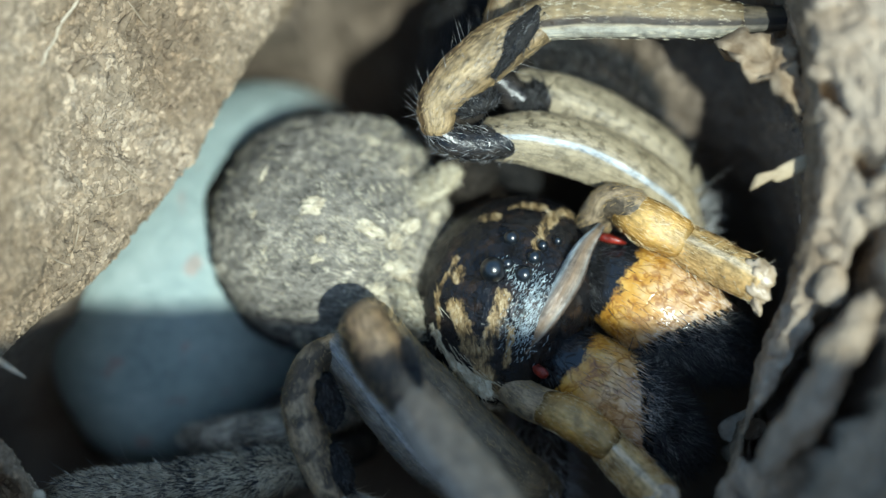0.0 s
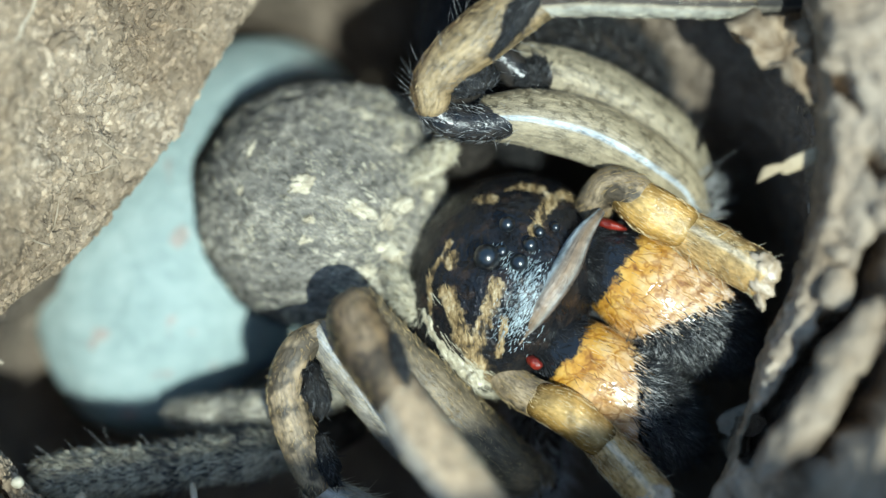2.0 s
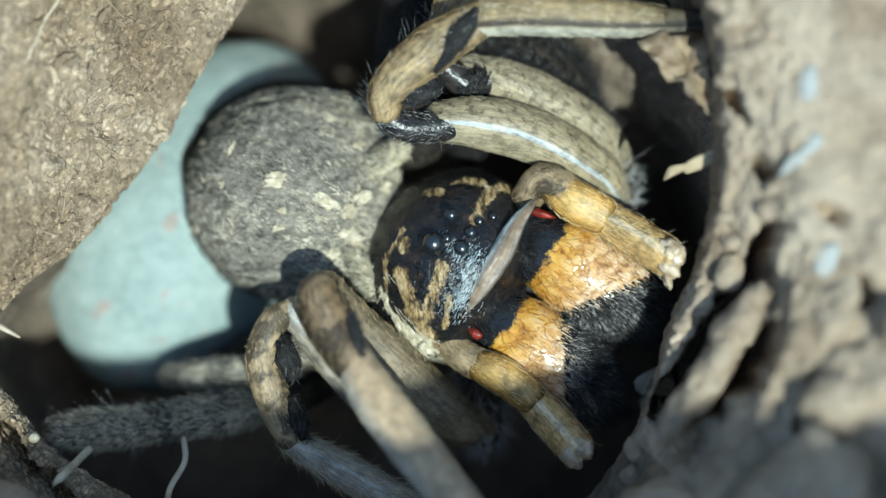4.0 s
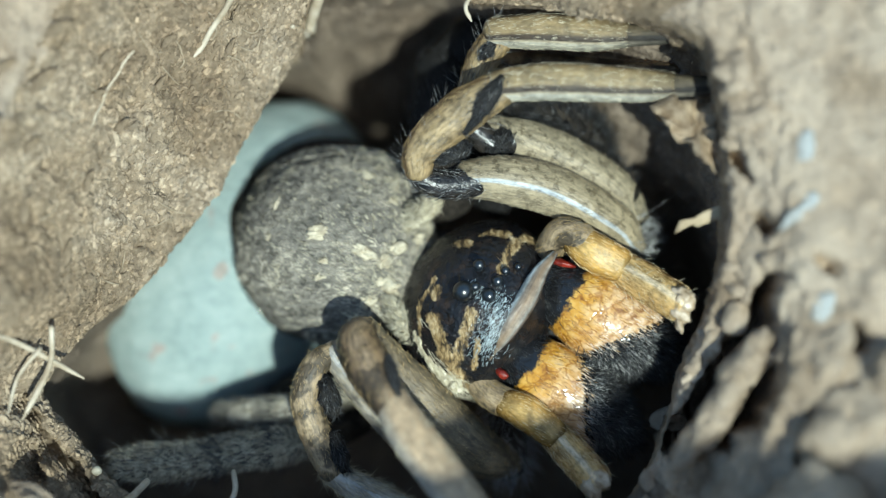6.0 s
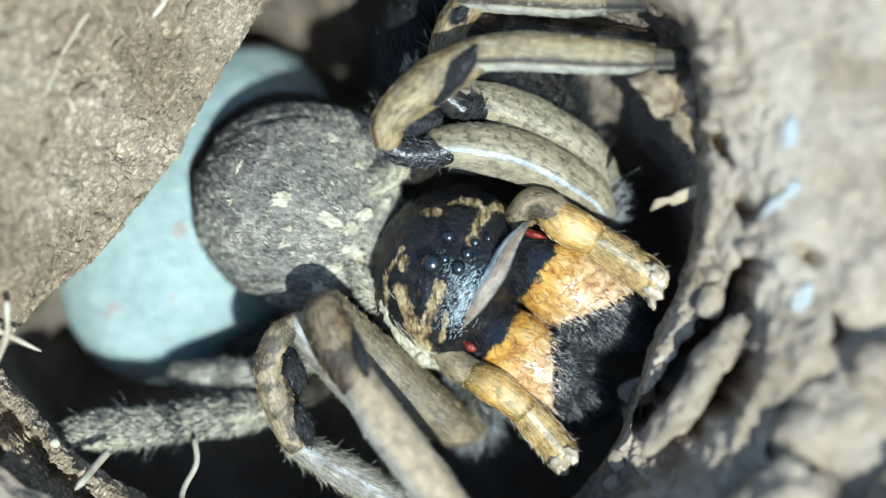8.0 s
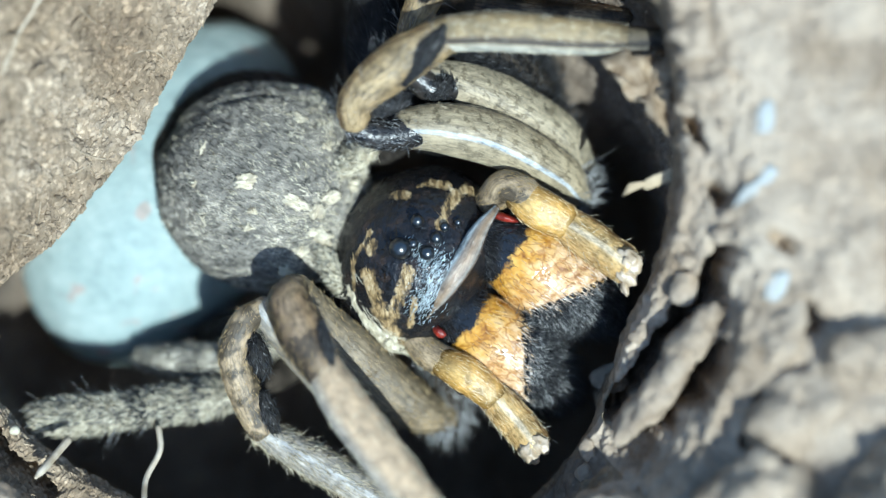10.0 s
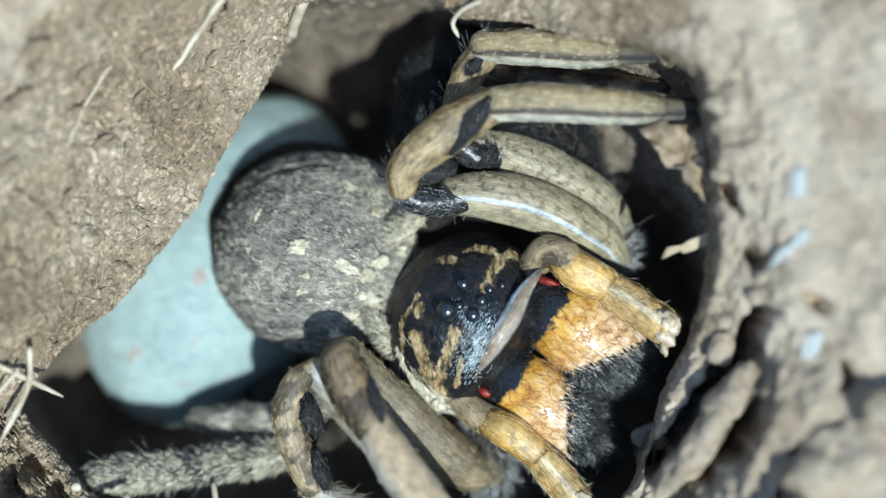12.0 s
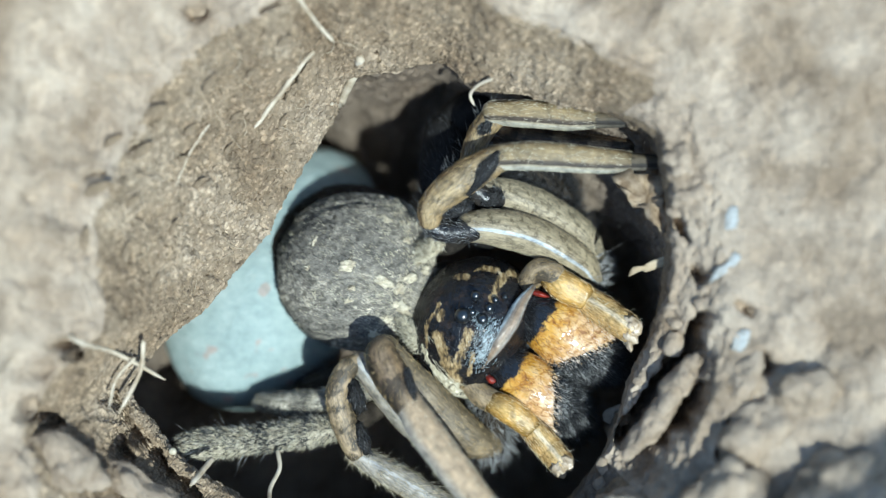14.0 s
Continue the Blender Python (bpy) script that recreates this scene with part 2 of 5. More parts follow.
PALE_LOBE = plain("cream_glossy_lobe", (0.26, 0.21, 0.13), (0.56, 0.50, 0.35), 2.2, rough=0.3, bump=0.8, spec=0.6)
BLACK_SKIN = plain("black_leg_skin", (0.007, 0.007, 0.007), (0.020, 0.018, 0.016), 1.8, rough=0.7, bump=0.4, spec=0.2)
SPOT = plain("cream_spot", (0.34, 0.285, 0.195), (0.62, 0.55, 0.40), 1.6, rough=0.7, bump=0.5)
ABDOMEN = plain("abdomen_fur", (0.13, 0.118, 0.10), (0.24, 0.215, 0.175), 1.6, rough=0.85, bump=0.6, spec=0.2)
CREAM = plain("cream_hair", (0.36, 0.31, 0.215), (0.66, 0.60, 0.45), 2.0, rough=0.7)


def fur_material():
    """Grey-brown hair, mottled by patches of several millimetres and by small flecks."""
    m = Mat("grey_hair", rough=0.6, spec=0.35)
    big = m.ramp(m.noise(0.34, 3, offset=4), [(0.36, (0.165, 0.150, 0.124)), (0.5, (0.255, 0.230, 0.186)), (0.66, (0.40, 0.355, 0.275))])
    fleck = m.ramp(m.noise(1.5, 4, (1, 1.6, 1), rough=0.65), [(0.41, 0.42), (0.5, 1.0), (0.59, 1.75)])
    m.colour(m.mix(1.0, big, fleck, "MULTIPLY"))
    return m.m


GREY_HAIR = fur_material()
PALE_FUR = plain("beige_hair", (0.28, 0.23, 0.15), (0.46, 0.39, 0.26), 1.5, rough=0.5)
BLACK_HAIR = plain("black_hair", (0.010, 0.010, 0.011), (0.045, 0.045, 0.046), 2.0, rough=0.32, spec=0.6)
ASH_HAIR = plain("ash_hair", (0.10, 0.10, 0.10), (0.50, 0.49, 0.47), 1.5, rough=0.4)
GOLD_HAIR = plain("gold_hair", (0.26, 0.175, 0.07), (0.46, 0.34, 0.17), 1.4, rough=0.5)
# Pale blue hair colour that stands in for the face's sheen.
FACE_SHEEN = plain("face_sheen", (0.22, 0.27, 0.29), (0.60, 0.68, 0.70), 1.6, rough=0.35, spec=0.6)
PALE_GOLD = plain("pale_gold_hair", (0.44, 0.29, 0.10), (0.70, 0.56, 0.33), 1.4, rough=0.4)
ORANGE_HAIR = plain("orange_hair", (0.36, 0.185, 0.05), (0.64, 0.43, 0.19), 1.0, rough=0.5)
PINK_HAIR = plain("pink_hair", (0.52, 0.39, 0.28), (0.80, 0.69, 0.58), 1.4, rough=0.3, spec=0.7)
BROWN_HAIR = plain("brown_hair", (0.05, 0.025, 0.012), (0.16, 0.08, 0.03), 1.4, rough=0.45)
EYE = plain("eye_lens", (0.003, 0.004, 0.006), (0.006, 0.010, 0.014), 1.0, rough=0.28, spec=1.0, coat=0.3, bump=0.0)
RED = plain("red_condyle", (0.06, 0.006, 0.004), (0.26, 0.024, 0.012), 2.0, rough=0.3, bump=0.8)
# Pale blue stops at 0.08 and 0.13 paint the glare on one side.
CLYPEUS = limb_material("glassy_clypeus", [(0.0, (0.10, 0.10, 0.10)), (0.08, (0.26, 0.29, 0.29)), (0.13, (0.36, 0.40, 0.40)), (0.18, (0.22, 0.18, 0.14)), (0.26, (0.24, 0.165, 0.10)), (0.32, (0.28, 0.22, 0.16)), (0.37, (0.30, 0.28, 0.25)), (0.42, (0.13, 0.10, 0.08)), (0.6, DARK), (0.95, DARK)], rough=0.2, spec=0.7, grain=0.15, blotch=0.2)
FIBRE = plain("dry_root", (0.34, 0.27, 0.18), (0.58, 0.50, 0.38), 0.8, rough=0.8)
ROOTLET = plain("fine_root", (0.22, 0.17, 0.11), (0.36, 0.29, 0.20), 0.8, rough=0.8)
FLAKE = plain("bark_flake", (0.17, 0.115, 0.065), (0.38, 0.29, 0.19), 1.2, rough=0.85)
SLIVER = plain("pale_sliver", (0.33, 0.25, 0.15), (0.48, 0.39, 0.26), 0.8, rough=0.7)
SHEEN = plain("mica_flake", (0.22, 0.21, 0.185), (0.38, 0.395, 0.385), 1.6, rough=0.4, bump=0.9, stretch=(1, 3, 1))


def carapace_material():
    """Black glossy shield with tan hair patches by the mesh's pigment value, broken into streaks."""
    m = Mat("carapace", rough=0.22, spec=0.5, coat=0.0)
    f = m.ramp(m.noise(1.4, 5, offset=2), [(0.50, 0.0), (0.72, 0.6)])
    dark = m.mix(f, (0.008, 0.008, 0.009), (0.05, 0.030, 0.018))
    streak = m.noise(1.0, 4, (3.2, 1.1, 1.1), offset=6, rough=0.65)
    tan = m.ramp(streak, [(0.38, (0.035, 0.024, 0.012)), (0.48, (0.22, 0.145, 0.06)), (0.60, (0.42, 0.31, 0.16)), (0.70, (0.60, 0.50, 0.35))])
    at = m.n("ShaderNodeAttribute")
    at.attribute_name = "pigment"
    add = m.n("ShaderNodeMath")
    add.operation = "MULTIPLY_ADD"
    m.link(m.noise(1.5, 5, offset=11, rough=0.65), add.inputs[0])
    add.inputs[1].default_value = 1.9
    m.link(at.outputs["Fac"], add.inputs[2])
    half = m.n("ShaderNodeMath")
    half.operation = "MULTIPLY"
    half.inputs[1].default_value = 0.5
    m.link(add.outputs[0], half.inputs[0])
    patch = m.ramp(half.outputs[0], [(0.68, 0.0), (0.82, 1.0)])
    m.colour(m.mix(patch, dark, tan))
    m.rough(m.mix(patch, m.ramp(m.noise(0.8, 3), [(0.3, 0.14), (0.7, 0.36)]), (0.5, 0.5, 0.5)))
    m.bump(m.noise(1.1, 3), 0.7, 0.25).bump(m.noise(4.5, 4), 0.7, 0.08).bump(streak, 0.6, 0.15)
    return m.m


CARAPACE = carapace_material()


def jaw_material():
    """Translucent orange skin, pinkish along the jaw, with brown creases; black by the mesh's pigment value."""
    m = Mat("jaw_skin", rough=0.22, spec=0.7, coat=0.12)
    f = m.noise(1.1, 4)
    orange = m.ramp(f, [(0.32, (0.30, 0.13, 0.02)), (0.45, (0.54, 0.27, 0.035)), (0.60, (0.64, 0.38, 0.085))])
    pink = m.ramp(m.noise(1.7, 4, offset=3), [(0.34, (0.34, 0.19, 0.09)), (0.48, (0.58, 0.38, 0.20)), (0.62, (0.70, 0.54, 0.38))])
    way = m.n("ShaderNodeAttribute")
    way.attribute_name = "length_share"
    sh = m.n("ShaderNodeMath")
    sh.operation = "MULTIPLY_ADD"
    m.link(f, sh.inputs[0])
    sh.inputs[1].default_value = 0.5
    m.link(way.outputs["Fac"], sh.inputs[2])
    skin = m.mix(m.ramp(sh.outputs[0], [(0.50, 0.0), (0.82, 1.0)]), orange, pink)
    warp = m.n("ShaderNodeVectorMath")
    warp.operation = "MULTIPLY_ADD"
    nz = m.n("ShaderNodeTexNoise", Scale=0.9, Detail=3)
    m.link(m.coords(), nz.inputs["Vector"])
    m.link(nz.outputs["Color"], warp.inputs[0])
    warp.inputs[1].default_value = (1.6, 1.6, 1.6)
    m.link(m.coords((0.62, 0.8, 0.8)), warp.inputs[2])
    vein = m.n("ShaderNodeTexVoronoi", Scale=1.15)
    vein.feature = "DISTANCE_TO_EDGE"
    m.link(warp.outputs[0], vein.inputs["Vector"])
    crease = m.ramp(vein.outputs["Distance"], [(0.0, (0.42, 0.30, 0.22)), (0.035, (0.62, 0.52, 0.44)), (0.09, (1.0, 1.0, 1.0))])
    skin = m.mix(0.7, skin, crease, "MULTIPLY")
    at = m.n("ShaderNodeAttribute")
    at.attribute_name = "pigment"
    add = m.n("ShaderNodeMath")
    add.operation = "MULTIPLY_ADD"
    m.link(m.noise(1.6, 5, offset=7, rough=0.65), add.inputs[0])
    add.inputs[1].default_value = 0.9
    m.link(at.outputs["Fac"], add.inputs[2])
    m.colour(m.mix(m.ramp(add.outputs[0], [(0.86, 0.0), (1.06, 1.0)]), skin, (0.012, 0.012, 0.013)))
    m.bump(m.ramp(vein.outputs["Distance"], [(0.0, 0.0), (0.12, 1.0)]), 0.15, 0.12).bump(m.noise(1.1, 2), 0.45, 0.3).bump(m.noise(3.5, 4), 0.12, 0.04)
    return m.m


JAW_SKIN = jaw_material()


def egg_material():
    m = Mat("egg_sac_silk", rough=0.75, spec=0.3)
    base = m.ramp(m.noise(0.22, 4), [(0.3, (0.27, 0.335, 0.32)), (0.7, (0.345, 0.41, 0.39))])
    spot = m.ramp(m.noise(0.55, 1, offset=4), [(0.66, 0.0), (0.72, 0.5)])
    weave = m.ramp(m.noise(0.9, 5, (1, 1.5, 1), offset=8, rough=0.65), [(0.34, (0.86, 0.88, 0.88)), (0.5, (1.0, 1.0, 1.0)), (0.68, (1.16, 1.13, 1.12))])
    c = m.mix(1.0, m.mix(spot, base, (0.36, 0.22, 0.17)), weave, "MULTIPLY")
    m.colour(c).bump(m.noise(1.6, 5), 0.5, 0.25).bump(m.noise(7, 3, (1, 4, 1)), 0.4, 0.05)
    m.b.inputs["Subsurface Weight"].default_value = 0.15
    m.b.inputs["Subsurface Radius"].default_value = (0.0008, 0.0010, 0.0010)
    return m.m


EGG = egg_material()


# ---- building blocks ----
def thing(name, at, label, category, group="", kind=""):
    ob = new(name)
    ob.empty_display_size = 0.002
    ob.location = Vector(at) * MM
    ob["origin"] = list(at)
    return tagged(ob, label, category, group, kind)


def mesh_from(name, verts, faces, material, uvs=None, smooth=True):
    me = bpy.data.meshes.new(name)
    me.from_pydata(verts, [], faces)
    if uvs is not None:
        layer = me.uv_layers.new(name="UVMap")
        loops = np.empty(len(me.loops), dtype=np.int32)
        me.loops.foreach_get("vertex_index", loops)
        layer.data.foreach_set("uv", np.asarray(uvs, dtype=np.float32)[loops].ravel())
    if smooth:
        me.polygons.foreach_set("use_smooth", [True] * len(me.polygons))
    me.materials.append(material)
    me.update()
    return me


def part(name, geo, material, parent, label="", kind="", at=None):
    """Links verts, faces (and uvs), in millimetres of the world, as one mesh under a thing or a part."""
    org = np.array(parent["origin"][:], dtype=float)
    verts, faces, *uv = geo
    own = np.array(at, dtype=float) if at else org
    up = np.array(parent["origin"][:], dtype=float) if "origin" in parent else org
    v = (np.asarray(verts, dtype=float) - own) * MM
    ob = new(name, mesh_from(name, v.tolist(), faces, material, uv[0] if uv else None))
    ob.parent = parent
    ob["origin"] = own.tolist()
    ob.location = Vector(own - up) * MM
    return tagged(ob, label, kind=kind)


def single(name, geo, material, at, label, category, group="", kind=""):
    """A top-level thing of one mesh, its origin at the given place."""
    verts, faces, *uv = geo
    v = (np.asarray(verts, dtype=float) - np.array(at, dtype=float)) * MM
    ob = new(name, mesh_from(name, v.tolist(), faces, material, uv[0] if uv else None))
    ob.location = Vector(at) * MM
    return tagged(ob, label, category, group, kind)


def spline(pts, per=8):
    """Catmull-Rom through points with any number of columns."""
    p = np.asarray(pts, dtype=float)
    p = np.vstack([2 * p[0] - p[1], p, 2 * p[-1] - p[-2]])
    out = []
    for i in range(1, len(p) - 2):
        for k in range(per):
            t = k / per
            a, b, c, d = p[i - 1], p[i], p[i + 1], p[i + 2]
            out.append(0.5 * (2 * b + (c - a) * t + (2 * a - 5 * b + 4 * c - d) * t * t + (3 * b - a - 3 * c + d) * t ** 3))
    out.append(p[-2])
    return np.array(out)


def tube(pts, per=7, seg=16, flat=1.0, rough=0.0, cap=True, boxy=1.0, blunt=0.8):
    """A limb through rows of x, y, z, radius; flat widens it sideways, boxy below 1 squares it. Returns verts, faces, uvs."""
    c = spline(pts, per)
    if cap:
        a, b = c[0].copy(), c[-1].copy()
        da, db = c[0, :3] - c[1, :3], c[-1, :3] - c[-2, :3]
        da, db = da / (np.linalg.norm(da) + 1e-9), db / (np.linalg.norm(db) + 1e-9)
        head, tail = [], []
        for k in (0.95, 0.7, 0.35):
            s = math.sqrt(1 - k * k)
            head.append([*(a[:3] + da * a[3] * k * 0.8), max(a[3] * s, 1e-3)])
            tail.insert(0, [*(b[:3] + db * b[3] * k * blunt), max(b[3] * s, 1e-3)])
        c = np.vstack([head, c, tail])
    along = np.r_[0, np.cumsum(np.linalg.norm(np.diff(c[:, :3], axis=0), axis=1))]
    along /= along[-1]
    verts, uvs, faces = [], [], []
    for i in range(len(c)):
        t = c[min(i + 1, len(c) - 1), :3] - c[max(i - 1, 0), :3]
        t = t / (np.linalg.norm(t) + 1e-9)
        up = np.array([0, 0, 1.0]) - t * t[2]
        if np.linalg.norm(up) < 0.15:
            up = np.array([0, 1.0, 0]) - t * t[1]
        up /= np.linalg.norm(up)
        side = np.cross(t, up)
        for k in range(seg + 1):
            a = 2 * math.pi * k / seg
            r = c[i, 3]
            if rough and 0 < k < seg:
                r *= 1 + rough * noise.noise(Vector((*(c[i, :3] * 0.9), a * 1.5)[:3]) + Vector((0, 0, a)))
            ca, sa = (math.copysign(abs(w) ** boxy, w) for w in (math.cos(a), math.sin(a)))
            verts.append(c[i, :3] + side * ca * r * flat + up * sa * r)
            uvs.append((k / seg, along[i]))
    w = seg + 1
    for i in range(len(c) - 1):
        for k in range(seg):
            faces.append((i * w + k, i * w + k + 1, (i + 1) * w + k + 1, (i + 1) * w + k))
    faces.append(tuple(range(seg - 1, -1, -1)))
    faces.append(tuple((len(c) - 1) * w + k for k in range(seg)))
    return verts, faces, uvs


def blob(centre, radii, turn=0.0, rings=28, seg=40, lump=0.0, size=3.0, power=1.0, tilt=0.0):
    """An uneven ellipsoid, turned about z and tilted about its own y."""
    m = Euler((0, radians(tilt), radians(turn))).to_matrix()
    verts, faces, uvs = [], [], []
    for i in range(rings + 1):
        p = math.pi * i / rings
        for k in range(seg):
            a = 2 * math.pi * k / seg
            d = Vector((math.sin(p) * math.cos(a), math.sin(p) * math.sin(a), math.cos(p)))
            s = 1 + lump * noise.fractal(d * size + Vector(centre), 1.0, 2.0, 4)
            e = Vector([math.copysign(abs(x) ** power, x) for x in d])
            verts.append(m @ Vector((e.x * radii[0], e.y * radii[1], e.z * radii[2])) * s + Vector(centre))
            uvs.append((k / seg, i / rings))
    for i in range(rings):
        for k in range(seg):
            faces.append((i * seg + k, (i + 1) * seg + k, (i + 1) * seg + (k + 1) % seg, i * seg + (k + 1) % seg))
    return [tuple(v) for v in verts], faces, uvs


def hairs(geo, count, length, width, lie, spread=0.35, lift=0.4, keep=None, curl=0.0):
    """Tapered three-sided hairs on a surface, lying towards the direction lie and lifted from it."""
    verts, faces = np.asarray(geo[0], dtype=float), [f for f in geo[1] if len(f) == 4]
    quads = verts[np.array(faces)]
    nrm = np.cross(quads[:, 2] - quads[:, 0], quads[:, 3] - quads[:, 1])
    area = np.linalg.norm(nrm, axis=1)
    nrm = nrm / (area[:, None] + 1e-12)
    out = quads.mean(1) - verts.mean(0)
    if (nrm * out).sum() < 0:
        nrm = -nrm
    pick = rng.choice(len(quads), size=count, p=area / area.sum())
    w = rng.random((count, 2))
    q = quads[pick]
    at = (q[:, 0] * (1 - w[:, :1]) + q[:, 1] * w[:, :1]) * (1 - w[:, 1:]) + (q[:, 3] * (1 - w[:, :1]) + q[:, 2] * w[:, :1]) * w[:, 1:]
    n = nrm[pick]
    if keep is not None:
        ok = np.array([keep(p, m) for p, m in zip(at, n)])
        at, n = at[ok], n[ok]
    lie = np.asarray(lie, dtype=float)
    flat = lie - n * (n @ lie)[:, None]
    flat /= np.linalg.norm(flat, axis=1)[:, None] + 1e-6
    way = flat + n * lift + rng.normal(0, spread, at.shape)
    way /= np.linalg.norm(way, axis=1)[:, None]
    ln = length * rng.uniform(0.55, 1.25, len(at))
    side = np.cross(way, n)
    side /= np.linalg.norm(side, axis=1)[:, None] + 1e-9
    third = np.cross(way, side)
    base = at - way * 0.05
    r = width / 2
    mid = base + way * (ln * 0.5)[:, None] + n * (curl * ln)[:, None]
    tip = base + way * ln[:, None]
    v = np.stack([base + side * r, base - side * r * 0.5 + third * r * 0.87, base - side * r * 0.5 - third * r * 0.87, mid + side * r * 0.7, mid - side * r * 0.35 + third * r * 0.6, mid - side * r * 0.35 - third * r * 0.6, tip], 1).reshape(-1, 3)
    f = []
    for i in range(len(at)):
        b = i * 7
        f += [(b, b + 1, b + 4, b + 3), (b + 1, b + 2, b + 5, b + 4), (b + 2, b, b + 3, b + 5), (b + 3, b + 4, b + 6), (b + 4, b + 5, b + 6), (b + 5, b + 3, b + 6)]
    return v, f


def clod_shape(centre, radii, turn, seed, lump=0.28, rings=20, seg=28):
    v, f, uv = blob((0, 0, 0), radii, turn, rings, seg)
    out = []
    for p in v:
        d = Vector(p)
        k = 1 + lump * noise.fractal(d * 0.35 + Vector((seed, 0, 0)), 0.9, 2.0, 3) + lump * 0.3 * noise.fractal(d * 1.6 + Vector((0, seed, 0)), 0.8, 2.0, 3)
        out.append(tuple(d * k + Vector(centre)))
    return out, f


# ---- ground with the burrow ----
# angle in degrees, throat radius, in millimetres
THROAT = [(-164, 21.5), (-160, 23.6), (-154, 23.0), (-146, 22.6), (-129, 20.9), (-107, 19.7), (-82, 19.7), (-63, 20.6), (-40, 18.8), (-27, 17.5), (-4, 18.1), (12, 18.8), (24, 19.7), (32, 20.5), (37, 19.8), (51, 17.2), (73, 15.5), (84, 17.2), (97, 16.3), (110, 16.9), (117, 14.2), (128, 12.8), (141, 12.0), (159, 11.8), (173, 13.2), (183, 15.2), (189, 17.1), (191, 18.9)]
# angle, throat depth, width of the slope, ground level, undercut, depth of the cavity's edge
SHAPE = [(-164, -6.5, 6.0, 0.0, 1.0, -20), (-146, -8.5, 9.0, 0.4, 3.0, -25), (-130, -8.0, 7.0, 0.8, 4.0, -27), (-90, -7.5, 5.0, 1.2, 4.0, -27), (-72, -9.0, 3.5, 1.3, 3.0, -27), (-56, -8.5, 3.2, 1.2, 3.0, -27), (-40, -6.2, 4.4, -0.2, 3.0, -27), (-14, -5.2, 4.6, -0.3, 1.5, -27), (-2, -2.4, 3.6, -0.4, 0.8, -27), (20, -1.1, 3.0, -0.4, -6.0, -18), (36, -1.2, 3.0, -0.4, -8.5, -17), (50, -4.0, 3.5, 0.5, -4.5, -18), (75, -5.5, 5.0, 0.8, -1.0, -20), (105, -6.5, 6.0, 0.6, -3.0, -20), (118, -8.0, 9.0, 0.4, 0.0, -23), (141, -9.5, 12.5, 0.0, 9.0, -29), (165, -9.5, 12.0, 0.0, 9.0, -28), (180, -9.0, 9.0, 0.0, 5.0, -24), (190, -8.0, 5.0, 0.0, 1.5, -20)]
CENTRE = Vector((-0.14, 0.48, 0))


# dark cracks and pits in the soil: width, depth, and the way of each
CRACKS = [
    (0.75, 7.0, [(20.2, -2.0), (19.6, -4.2), (17.8, -6.8), (16.3, -8.7), (14.9, -10.9)]), (0.65, 6.0, [(20.1, -7.0), (18.8, -8.9), (17.4, -10.9)]),
    (0.5, 2.6, [(18.2, 5.1), (18.9, 3.7)]), (0.5, 2.4, [(19.6, 1.2), (19.9, 0.8)]), (0.8, 4.0, [(24.0, -5.1), (24.3, -5.6)]), (0.5, 2.0, [(22.6, -1.0), (23.3, -1.6)]), (0.6, 2.2, [(22.6, -9.0), (21.4, -11.5)]),
    # the crevice and the pits beside the hairy leg
    (0.7, 3.5, [(-22.8, -7.9), (-21.9, -9.8), (-20.7, -11.5), (-18.6, -13.8), (-16.6, -15.6)]), (0.75, 3.0, [(-24.8, -3.8), (-24.3, -4.6)]), (1.1, 3.0, [(-27.4, -8.6), (-26.4, -9.6)]), (0.7, 3.0, [(-22.6, -10.9), (-21.9, -12.2)]),
    # thin cracks in the sloping wall
    (0.2, 1.6, [(-7.9, 17.4), (-8.6, 16.2), (-10.1, 14.1)]), (0.18, 1.2, [(-20.6, 9.6), (-20.1, 10.2), (-19.5, 10.3)]), (0.2, 1.3, [(-24.1, 7.2), (-23.6, 8.0), (-22.2, 8.1)]), (0.15, 1.0, [(-16.5, 10.3), (-17.2, 9.4)]),
    (0.6, 2.0, [(-15.9, 19.2), (-15.2, 19.5)]), (0.2, 1.2, [(-11.2, 19.6), (-10.0, 20.0)]), (0.22, 1.2, [(-3.2, 17.6), (-3.0, 17.0)]), (0.3, 1.6, [(11.4, 17.4), (11.8, 17.0)]), (0.2, 1.0, [(-18.9, 11.8), (-18.4, 12.3)])]


def around(rows, col, a):
    x = np.array([r[0] for r in rows], dtype=float)
    y = np.array([r[col] for r in rows], dtype=float)
    x, y = np.r_[x - 360, x, x + 360], np.r_[y, y, y]
    a = (a + 170) % 360 - 170
    return np.interp(a, x, y)


